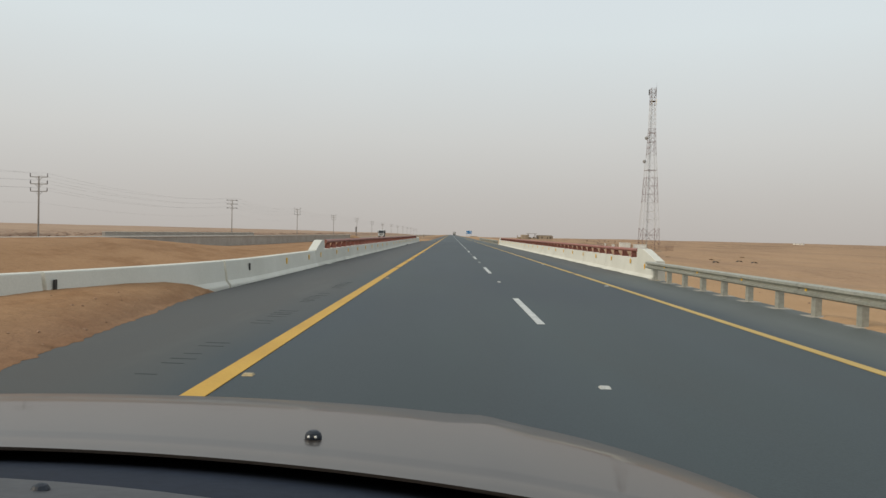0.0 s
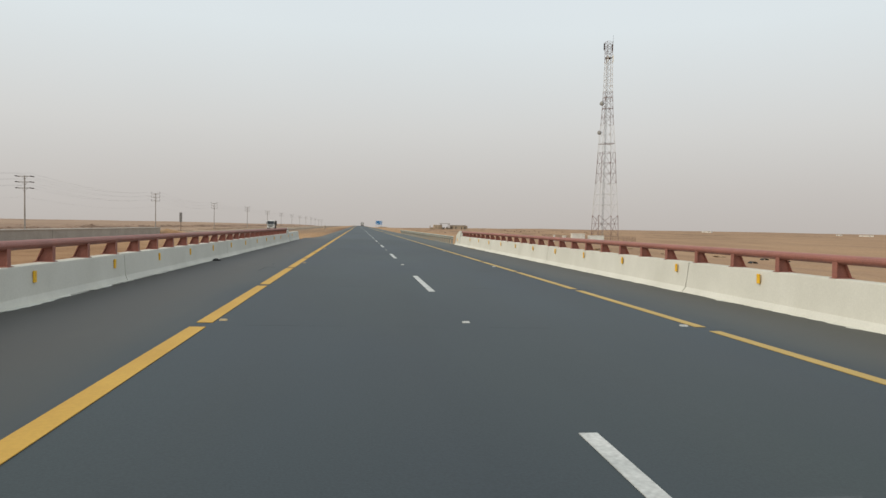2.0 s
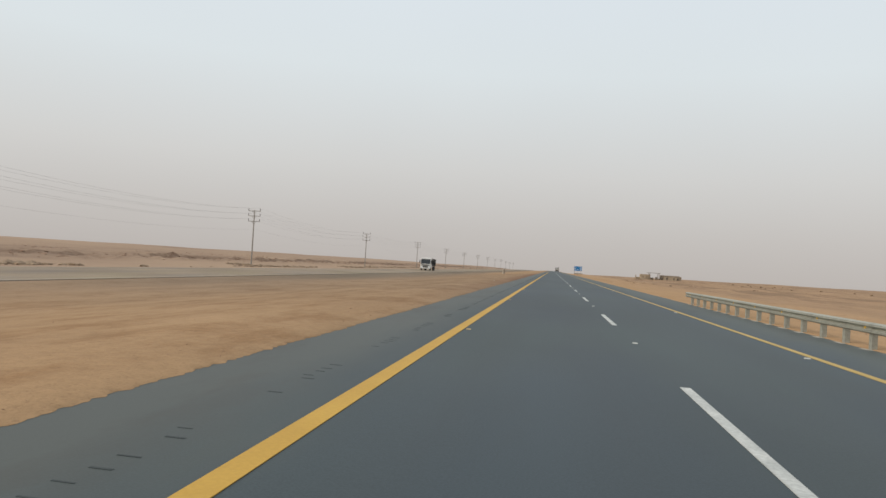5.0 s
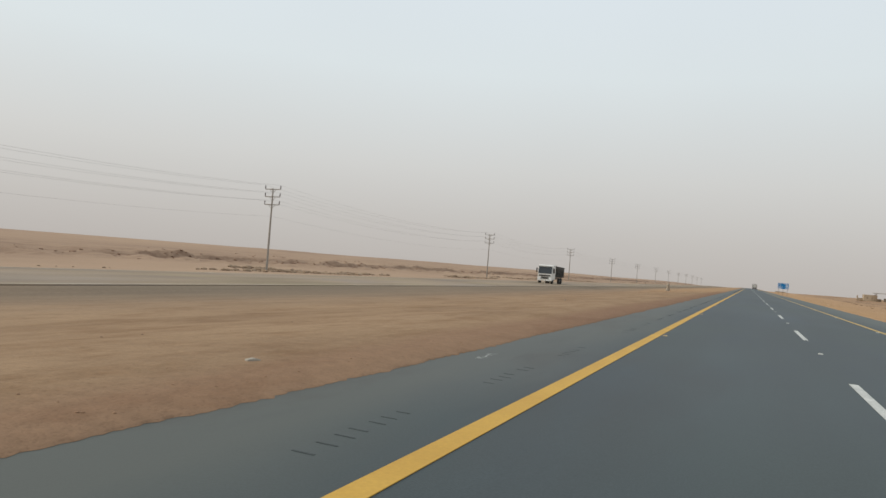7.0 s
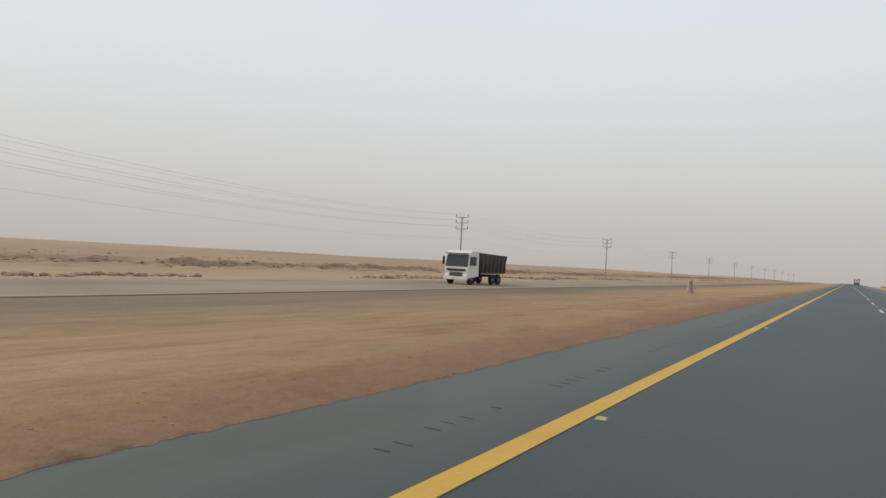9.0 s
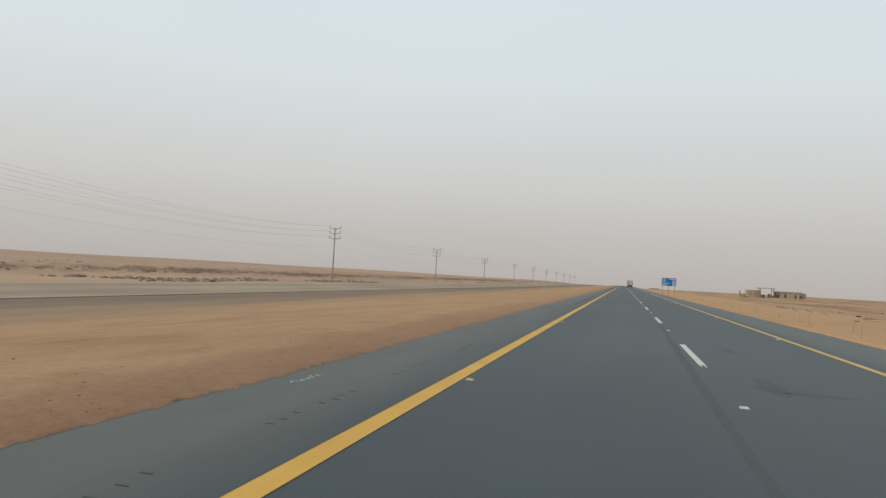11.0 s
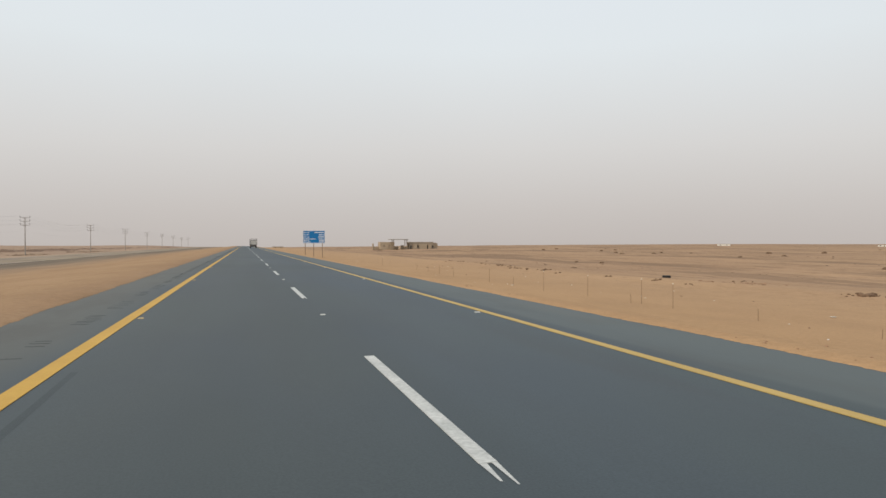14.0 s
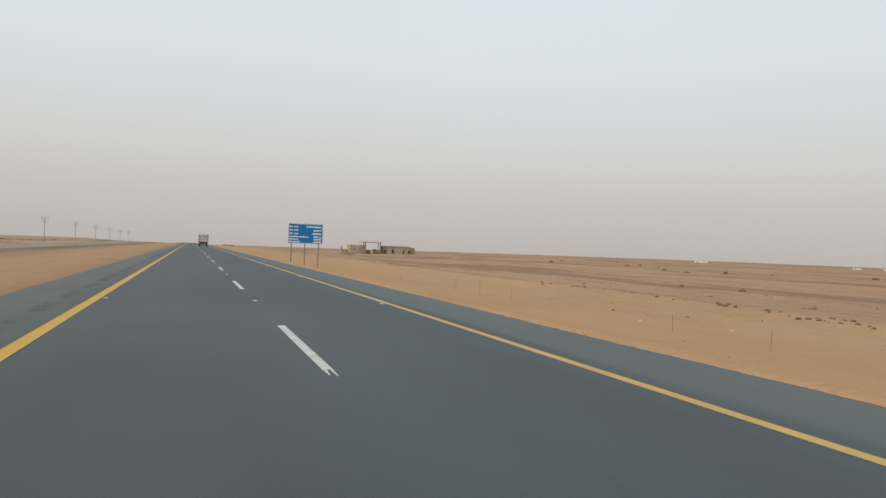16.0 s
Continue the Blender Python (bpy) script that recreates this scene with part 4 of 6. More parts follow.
for a, b in ((-12.4, -5.1), (-5.06, 0.69), (0.77, 11.38)):
    e = thing("concrete_barrier", (0, 0, 0), "whitewashed concrete barrier half buried in drifted sand", "concrete barrier", "flared approach barrier")
    bm = bmesh.new()
    prism(bm, jersey(0.0, -1, 0.60, 0.22), a + 0.02, b - 0.02, 14)
    for v in bm.verts:
        v.co.x += flare_x(v.co.y) + 0.012 * noise.noise((v.co.z * 2, v.co.y * 0.5, 6.3))
    part("barrier_body", lay(bm), WHITEWASH, e)
    for y in ((2.3, 6.35, 9.9) if b > 5 else (-4.9,) if b > 0 else ()):
        part("reflector", reflector_mesh(), DARK_METAL if y < 3 else REFLECTOR, e, "dark bent reflector" if y < 3 else "amber plastic reflector", (flare_x(y) - 0.105, y, 0.46))

# deck slab and piers under the carriageway
for name, x0, x1, z0, z1 in (("bridge_deck", -7.05, 6.5, -1.15, -0.47), ("bridge_deck", -39.2, -18.6, -1.75, -1.0)):
    e = thing(name, (0, 0, 0), "grey concrete bridge deck over the dry wadi", "bridge deck", "bridge decks")
    bm = bmesh.new()
    box(bm, x0, x1, 11, 96 if x1 > 0 else 104, z0, z1)
    part("slab", bm, GREY_CONCRETE, e)
    for y in (30, 53, 76):
        bm = bmesh.new()
        box(bm, x0 + 0.8, x1 - 0.8, y - 0.5, y + 0.5, -4.6, z0 + 0.02, 0.08)
        part("pier", bm, GREY_CONCRETE, e)

# the other bridge's parapets, plain grey concrete seen from behind
for x, y0, y1, top in ((-18.8, 6, 104.5, 0.83), (-39.0, 60, 118, 0.70)):
    e = thing("far_bridge_parapet", (0, 0, 0), "grey concrete parapet of the opposite bridge", "bridge parapet", "far bridge parapets")
    cuts = [y0 + (y1 - y0) * k / 9 for k in range(10)]
    for a, b in zip(cuts, cuts[1:]):
        bm = bmesh.new()
        box(bm, x - 0.16, x + 0.16, a + 0.015, b - 0.015, -1.9, top)
        part("parapet_segment", bm, GREY_CONCRETE, e)
    bm = bmesh.new()
    box(bm, x - 0.2, x + 0.2, y0, y1, top + 0.003, top + 0.075, 0.015)
    part("coping", bm, PALE_COPING, e, "pale concrete coping")


# ---- guardrails ----
def w_beam(bm, x, z, y0, y1):
    """The folded W of a guardrail, with thickness."""
    front = [(0.0, 0.155), (-0.02, 0.14), (-0.075, 0.115), (-0.08, 0.055), (-0.02, 0.025), (0.0, 0.0), (-0.02, -0.025), (-0.08, -0.055), (-0.075, -0.115), (-0.02, -0.14), (0.0, -0.155)]
    back = [(px + 0.006, pz) for px, pz in reversed(front)]
    steps = max(1, round((y1 - y0) / 4))
    prism(bm, [(x + px, z + 0.9 * pz) for px, pz in front + back], y0, y1, steps)


def guardrail(y0, y1, first, step):
    e = thing("guardrail", (0, 0, 0), "galvanised steel W-beam guardrail on short posts", "guardrail", "guardrails")
    x = 5.98
    cuts = axis_lines(((y0, y1, 4.0),))
    for a, b in zip(cuts, cuts[1:]):
        bm = bmesh.new()
        w_beam(bm, x - 0.055, 0.525, a, b + 0.06)
        part("beam", lay(bm), GALVANISED, e)
    y, source, foot, mark, k = first, None, None, None, 0
    while y < y1 - 0.2:
        if source is None:
            bm = bmesh.new()
            c = [(-0.045, -0.085), (0.085, -0.085), (0.085, -0.078), (-0.038, -0.078), (-0.038, 0.078), (0.085, 0.078), (0.085, 0.085), (-0.045, 0.085)]
            lo = [bm.verts.new((px, py, -0.5)) for px, py in c]
            hi = [bm.verts.new((px, py, 0.64)) for px, py in c]
            for i in range(8):
                bm.faces.new((lo[i], lo[(i + 1) % 8], hi[(i + 1) % 8], hi[i]))
            bm.faces.new(hi)
            source = part("guardrail_post", bm, GALVANISED, e, "", (x, y, FALL * x))
            bm = bmesh.new()
            box(bm, -0.2, 0.24, -0.22, 0.26, -0.2, 0.02, 0.012)
            foot = part("concrete_foot", bm, PALE_CONCRETE, e, "pale concrete footing", (x, y, FALL * x - 0.012))
        else:
            again(source, (x, y, FALL * x), e)
            again(foot, (x, y, FALL * x - 0.012), e)
        if k % 2:
            bm = bmesh.new() if mark is None else None
            at = (x - 0.072, y + 0.27, 0.535 + FALL * x)
            if mark is None:
                box(bm, -0.012, 0.012, -0.035, 0.035, -0.06, 0.06, 0.004)
                mark = part("reflector", bm, REFLECTOR, e, "amber reflector", at)
            else:
                again(mark, at, e)
        y += step
        k += 1
    return e


guardrail(-44, 10.55, -42.56, 1.635)
guardrail(96.0, 168, 97.77, 1.603)


# ---- power line ----
POLE_X, POLE_Y0, SPAN = -61.8, 261.5, 87.5
ARMS = ((11.3, 1.25), (10.28, 1.22), (9.2, 1.2))


def utility_pole(at, strain=False):
    e = thing("utility_pole", at, "tall steel power pole with three crossarms, paled for haze", "utility pole", "power line poles")
    bm = bmesh.new()
    rod(bm, (0, 0, -0.6), (0, 0, 11.4), 0.17, 0.085, 10)
    part("pole", bm, HAZED_STEEL, e, smooth=False)
    for h, half in ARMS:
        bm = bmesh.new()
        box(bm, -half, half, -0.05, 0.05, h - 0.06, h + 0.05)
        box(bm, -0.13, 0.13, -0.13, -0.05, h - 0.12, h + 0.1)
        for s in (-1, 1):
            rod(bm, (0.08 * s, 0, h - 0.5), (0.5 * s, 0, h - 0.04), 0.03, None, 5)
        part("crossarm", bm, HAZED_STEEL, e)
        for s in (-1, 1):
            bm = bmesh.new()
            profile = [(0.0, 0.05), (0.06, 0.05)]
            for k in range(4):
                profile += [(0.08 + 0.09 * k, 0.085), (0.12 + 0.09 * k, 0.05)]
            if strain:
                # the line is anchored here: strings fore and aft of the arm
                for turn in (-1, 1):
                    bm = bm if turn < 0 else bmesh.new()
                    ringed(bm, (0, 0, 0), [(turn * (0.1 + 1.6 * a), 1.2 * r) for a, r in profile] + [(turn * 0.95, 0.05)], "Y", 8)
                    part("insulator", bm, INSULATOR, e, "dark porcelain strain insulator", (s * half, 0, h))
                continue
            ringed(bm, (0, 0, 0), profile + [(0.5, 0.035)], "Z", 8)
            part("insulator", bm, INSULATOR, e, "dark porcelain insulator", (s * half, 0, h + 0.05))
    return e


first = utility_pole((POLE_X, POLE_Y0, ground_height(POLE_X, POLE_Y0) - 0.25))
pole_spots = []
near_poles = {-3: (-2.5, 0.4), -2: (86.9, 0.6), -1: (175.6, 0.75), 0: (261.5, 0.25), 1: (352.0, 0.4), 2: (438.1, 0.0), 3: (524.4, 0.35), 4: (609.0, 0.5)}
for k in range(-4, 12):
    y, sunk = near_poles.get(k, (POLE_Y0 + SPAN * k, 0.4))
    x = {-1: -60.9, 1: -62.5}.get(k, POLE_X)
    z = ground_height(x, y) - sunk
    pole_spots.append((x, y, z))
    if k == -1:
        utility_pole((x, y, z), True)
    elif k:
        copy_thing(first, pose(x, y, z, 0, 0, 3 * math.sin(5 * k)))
runs = [(h + 0.55, s * half, 0.0095, 1.5) for h, half in ARMS for s in (-1, 1)] + [(7.6, 0.12, 0.008, 1.2)]
for h, off, thick, dip in runs:
    cu = bpy.data.curves.new("overhead_wire", "CURVE")
    cu.dimensions, cu.bevel_depth, cu.bevel_resolution = "3D", thick, 1
    pts = []
    for (xa, ya, za), (xb, yb, zb) in zip(pole_spots, pole_spots[1:]):
        for i in range(12):
            u = i / 12
            pts.append((xa + (xb - xa) * u + off, ya + (yb - ya) * u, za + (zb - za) * u + h - dip * 4 * u * (1 - u)))
    sp = cu.splines.new("POLY")
    sp.points.add(len(pts) - 1)
    for q, p in zip(sp.points, pts):
        q.co = (*p, 1)
    cu.materials.append(WIRE)
    tagged(new("overhead_wire", cu), "thin sagging aluminium overhead power wire", "power line", "overhead wires")


# ---- radio tower and its compound ----
def tower():
    tx, ty = 69.9, 241.0
    base = ground_height(tx, ty)
    TURN = -45
    e = thing("radio_tower", (tx, ty, base), "tall lattice radio mast in faded red and white bands", "radio tower", turn=radians(TURN))
    total = 58.6
    levels = ((0, 4.32), (8.4, 4.05), (18.6, 3.22), (29, 2.6), (36, 1.92), (44.7, 1.46), (52, 1.28), (total, 1.24))
    lz, lr = [p[0] for p in levels], [p[1] for p in levels]

    def leg(k, z):
        r = float(np.interp(z, lz, lr))
        return Vector((r * math.cos(math.pi / 2 * k), r * math.sin(math.pi / 2 * k), z))

    cuts = [0, 8.4, 17.6, 26.6, 34.6, 44.2, 52.6, total]
    for b in range(7):
        z0, z1 = cuts[b], cuts[b + 1]
        bm = bmesh.new()
        n = (1, 3, 3, 3, 4, 5, 4)[b]
        red = b % 2 == 0
        w = 0.076 - 0.004 * b
        for i in range(n):
            a, c = z0 + (z1 - z0) * i / n, z0 + (z1 - z0) * (i + 1) / n
            for k in range(4):
                rod(bm, leg(k, a), leg(k, c), w, None, 5)
                mid = (leg(k, a) + leg(k + 1, a)) / 2
                if b == 0:
                    # wide crossed bracing on the lowest panel
                    hub = (leg(k, 5.9) + leg(k + 1, 5.9)) / 2
                    for end in (leg(k, 2.4), leg(k + 1, 2.4), leg(k, c), leg(k + 1, c)):
                        rod(bm, end, hub, w * 0.7, None, 4)
                    for z in (2.4, 5.9):
                        rod(bm, leg(k, z), leg(k + 1, z), w * 0.65, None, 4)
                elif b < 4:
                    rod(bm, leg(k, a), (leg(k, c) + leg(k + 1, c)) / 2, w * 0.55, None, 4)
                    rod(bm, leg(k + 1, a), (leg(k, c) + leg(k + 1, c)) / 2, w * 0.55, None, 4)
                else:
                    rod(bm, leg(k, a), leg(k + 1, c), w * 0.5, None, 4)
                    rod(bm, leg(k + 1, a), leg(k, c), w * 0.5, None, 4)
                if b:
                    rod(bm, leg(k, c), leg(k + 1, c), w * 0.55, None, 4)
        part("lattice_section", bm, TOWER_RED if red else TOWER_WHITE, e, "faded red lattice section" if red else "faded white lattice section")
    # cable ladder climbing beside one leg
    bm = bmesh.new()
    way = Matrix.Rotation(radians(-TURN), 3, "Z")
    for side in (-0.28, -0.1, 0.1, 0.28):
        rod(bm, way @ Vector((-0.9 + side, -0.4, 0.5)), way @ Vector((-0.35 + side, -0.2, total - 0.5)), 0.03, None, 4)
    z = 0.8
    while z < total - 0.6:
        u = (z - 0.5) / total
        rod(bm, way @ Vector((-1.18 + 0.55 * u, -0.4 + 0.2 * u, z)), way @ Vector((-0.62 + 0.55 * u, -0.4 + 0.2 * u, z)), 0.025, None, 4)
        z += 0.45
    part("ladder", bm, GREY_METAL, e)
    for h, side in ((40.6, 2.15), (32.2, 2.65)):
        bm = bmesh.new()
        ringed(bm, (0, 0, 0), [(-0.38, 0.18), (-0.34, 0.52), (-0.1, 0.62), (0.06, 0.62), (0.1, 0.56)], "Y", 18)
        rod(bm, (0, 0.05, 0), (0.9, 0.45, 0.0), 0.05)
        spot = Matrix.Rotation(radians(-TURN), 3, "Z") @ Vector((-side, -1.1, h))
        part("dish_antenna", bm, GREY_METAL, e, "round grey microwave dish", spot)
    for z in (29.2, 39.4, 42.6):
        # light cross frames that stiffen the mast
        bm = bmesh.new()
        for k in range(4):
            rod(bm, leg(k, z), leg(k + 1, z), 0.05, None, 5)
        rod(bm, leg(0, z), leg(2, z), 0.04, None, 5)
        rod(bm, leg(1, z), leg(3, z), 0.04, None, 5)
        part("cross_frame", bm, TOWER_RED, e)
    bm = bmesh.new()
    ringed(bm, (0, 0, 0), [(0, float(np.interp(53.9, lz, lr)) * 0.98), (0.07, float(np.interp(53.9, lz, lr)) * 0.98)], "Z", 4)
    part("platform", bm, DARK_METAL, e, "", (0, 0, 53.9))
    for k in range(5):
        a = 2 * math.pi * k / 5
        bm = bmesh.new()
        box(bm, -0.16, 0.16, -0.07, 0.07, -1.0, 1.0, 0.03)
        o = part("panel_antenna", bm, DARK_METAL if k % 2 else WHITE_SHEET, e, "slim panel antenna", (1.36 * math.cos(a), 1.36 * math.sin(a), 57.2 if k % 2 else 53.6))
        o.rotation_euler = (0, 0, a)
    bm = bmesh.new()
    rod(bm, (1.0, 0.6, total - 1), (1.0, 0.6, total + 2.0), 0.04, 0.02, 5)
    part("lightning_rod", bm, DARK_METAL, e)
    for k in range(4):
        p = leg(k, 0)
        bm = bmesh.new()
        box(bm, p.x - 0.5, p.x + 0.5, p.y - 0.5, p.y + 0.5, -0.8, 0.25, 0.04)
        part("footing", bm, PALE_CONCRETE, e)


tower()


def shelter(x, y, w, d, h, label, name="equipment_shelter", door=True):
    z = ground_height(x, y) - 0.35
    e = thing(name, (x, y, z), label, "equipment shelter", "mast equipment")
    bm = bmesh.new()
    box(bm, -w / 2, w / 2, -d / 2, d / 2, -0.3, h, 0.03)
    part("body", bm, WHITE_SHEET, e)
    bm = bmesh.new()
    box(bm, -w / 2 - 0.08, w / 2 + 0.08, -d / 2 - 0.08, d / 2 + 0.08, h + 0.002, h + 0.12, 0.02)
    part("roof", bm, WHITE_SHEET, e)
    if door:
        bm = bmesh.new()
        box(bm, -w * 0.38, -w * 0.38 + 0.8, -d / 2 - 0.035, -d / 2 - 0.003, 0.1, min(2.0, h - 0.2), 0.01)
        part("door", bm, WHITE_SHEET, e)


shelter(59.7, 234.2, 3.7, 1.3, 2.75, "white sheet-metal equipment shelter before the mast compound")
shelter(65.2, 235.0, 4.5, 1.0, 2.7, "beige equipment shelter below the mast")
shelter(65.8, 233.7, 3.5, 0.9, 1.5, "low white equipment cabinet below the mast", "equipment_cabinet", False)
shelter(55.2, 232.2, 0.86, 0.7, 2.0, "narrow white equipment cabinet beside the fence", "equipment_cabinet", False)
shelter(53.0, 234.8, 0.4, 0.4, 2.0, "slim white metering post beside the fence", "equipment_cabinet", False)

fence = thing("compound_fence", (0, 0, 0), "rusty wire mesh fence round the mast compound", "fence")
corners = ((52.4, 235.9), (77.3, 235.9), (77.3, 245.5), (52.4, 245.5), (52.4, 235.9))
for (xa, ya), (xb, yb) in zip(corners, corners[1:]):
    n = round(math.hypot(xb - xa, yb - ya) / 2.6)
    for k in range(n):
        x, y = xa + (xb - xa) * k / n, ya + (yb - ya) * k / n
        bm = bmesh.new()
        rod(bm, (0, 0, -0.6), (0, 0, 1.95), 0.028, None, 6)
        part("fence_post", bm, MESH_WIRE, fence, "", (x, y, ground_height(x, y)))
    bm = bmesh.new()
    m = round(math.hypot(xb - xa, yb - ya) / 0.28)
    for k in range(m):
        u0, u1 = k / m, (k + 1) / m
        p0, p1 = Vector((xa + (xb - xa) * u0, ya + (yb - ya) * u0, 0)), Vector((xa + (xb - xa) * u1, ya + (yb - ya) * u1, 0))
        z = ground_height(p0.x, p0.y)
        for i in range(7):
            rod(bm, p0 + Vector((0, 0, z - 0.15 + 0.28 * i)), p1 + Vector((0, 0, z - 0.15 + 0.28 * (i + 1))), 0.010, None, 3)
            rod(bm, p1 + Vector((0, 0, z - 0.15 + 0.28 * i)), p0 + Vector((0, 0, z - 0.15 + 0.28 * (i + 1))), 0.010, None, 3)
    part("wire_mesh", bm, MESH_WIRE, fence)


# ---- blue direction sign ----
def direction_sign():
    y = 530.3
    e = thing("direction_sign", (0, y, 0), "blue highway distance sign with white lettering on three posts", "road sign")
    x0, x1, z0, z1 = 10.2, 14.62, 1.64, 4.18
    bm = bmesh.new()
    box(bm, x0, x1, -0.02, 0.02, z0, z1, 0.01)
    part("panel", bm, SIGN_BLUE, e)
    for a, b, c, d in ((x0 + 0.04, x1 - 0.04, z0 + 0.04, z0 + 0.065), (x0 + 0.04, x1 - 0.04, z1 - 0.065, z1 - 0.04), (x0 + 0.04, x0 + 0.065, z0 + 0.07, z1 - 0.07), (x1 - 0.065, x1 - 0.04, z0 + 0.07, z1 - 0.07)):
        bm = bmesh.new()
        box(bm, a, b, -0.026, -0.0205, c, d)
        part("border", bm, SIGN_WHITE, e)
    for x in (10.62, 12.35, 14.12):
        z = ground_height(x, y)
        bm = bmesh.new()
        box(bm, x - 0.06, x + 0.06, 0.024, 0.14, z - 0.5, 3.9, 0.006)
        part("post", bm, SIGN_POST, e, "rusty brown steel post")
    rng = random.Random(3)

    def bars(x, width, z, height, pieces, wave):
        gap = 0.06
        w = (width - gap * (pieces - 1)) / pieces
        for k in range(pieces):
            bm = bmesh.new()
            a = x + k * (w + gap)
            lift = wave * rng.uniform(-1, 1)
            box(bm, a, a + w, -0.026, -0.0205, z + lift, z + lift + height * rng.uniform(0.7, 1.0))
            part("lettering", bm, SIGN_WHITE, e)

    for k, z in enumerate((3.70, 3.25, 2.80)):
        bars(10.34, 0.38, z, 0.21, 2, 0.02)
        bars(10.92, 0.50, z, 0.19, 3, 0.02)
        bars((12.5, 13.42, 13.3)[k], (1.9, 0.98, 1.1)[k], z, 0.2, (6, 3, 3)[k], 0.04)
    for k, z in enumerate((2.42, 2.10, 1.79)):
        bars(10.3, (2.45, 1.15, 1.4)[k], z, 0.16, (6, 3, 3)[k], 0.0)
        bars(13.42, 0.98, z, 0.17, 3, 0.0)


direction_sign()


# ---- ruined roadside building ----
def ruin():
    y = 832.0
    z = -1.95
    e = thing("roadside_building", (0, y, z), "unfinished sandy blockwork building with a flat canopy", "building")

    def block(name, x0, x1, d, h, mat, label=""):
        bm = bmesh.new()
        box(bm, x0, x1, -d, d, -0.6, h, 0.05)
        return part(name, bm, mat, e, label)

    left = block("wall", 82.0, 91.2, 4.0, 4.5, MUD_BLOCK)
    right = block("wall", 101.0, 119.0, 4.0, 4.0, DARK_BRICK)
    block("gate_pier", 77.6, 78.4, 0.6, 3.6, MUD_BLOCK)
    block("low_wall", 78.4, 82.0, 0.3, 1.6, MUD_BLOCK)
    block("low_wall", 91.2, 94.6, 0.3, 1.7, MUD_BLOCK)
    block("hut", 96.3, 98.1, 0.9, 2.4, MUD_BLOCK)
    block("low_wall", 98.1, 101.0, 0.3, 1.2, MUD_BLOCK)
    block("end_pier", 119.0, 119.8, 4.2, 3.6, DARK_BRICK)
    for x in (89.4, 90.5, 97.8, 99.1):
        bm = bmesh.new()
        box(bm, x - 0.2, x + 0.2, -5.4, -5.0, -0.5, 5.9)
        part("canopy_column", bm, DARK_BRICK, e)
    bm = bmesh.new()
    box(bm, 88.0, 100.0, -6.4, 1.0, 5.903, 6.35, 0.05)
    part("canopy_roof", bm, GREY_CONCRETE, e)
    # the back wall stands higher than the bays built in front of it
    bm = bmesh.new()
    box(bm, 101.0, 119.0, 3.2, 4.0, 4.003, 4.5)
    part("parapet_band", bm, DARK_BRICK, right)
    for x, w, h, mat in ((103.4, 2.4, 3.0, MUD_BLOCK), (107.6, 4.9, 3.1, MUD_BLOCK), (113.4, 2.0, 2.9, MUD_BLOCK)):
        bm = bmesh.new()
        box(bm, x, x + w, -5.2, -4.003, -0.6, h, 0.04)
        part("bay", bm, mat, right, "paler blockwork bay")
    # solid dark panels on the wall stand in for the shade inside openings
    for x, z0, z1 in ((101.6, 0.0, 2.2), (106.2, 0.9, 2.3), (112.7, 0.0, 2.3), (116.2, 0.9, 2.2)):
        bm = bmesh.new()
        box(bm, x, x + 0.8, -4.06, -4.003, z0, z1)
        part("doorway" if z0 == 0 else "window", bm, DARK_METAL, right, "dark panel standing for a shaded opening")
    for x in (84.0, 87.2):
        bm = bmesh.new()
        box(bm, x, x + 1.1, -4.06, -4.003, 1.4, 2.7)
        part("window", bm, DARK_BRICK, left)


ruin()


# ---- trucks ----
def wheel(parent, x, y, z, r=0.5, w=0.3, name="wheel"):
    e = new(name)
    e.parent, e.location = parent, (x, y, z)
    e.empty_display_size = 0.2
    bm = bmesh.new()
    ringed(bm, (0, 0, 0), [(-w / 2, r * 0.6), (-w / 2, r * 0.93), (-w * 0.38, r), (w * 0.38, r), (w / 2, r * 0.93), (w / 2, r * 0.6)], "X", 20)
    part("tyre", bm, RUBBER, e)
    bm = bmesh.new()
    ringed(bm, (0, 0, 0), [(-w * 0.51, r * 0.2), (-w * 0.4, r * 0.58), (w * 0.4, r * 0.58), (w * 0.51, r * 0.2)], "X", 14)
    part("rim", bm, GREY_METAL, e)


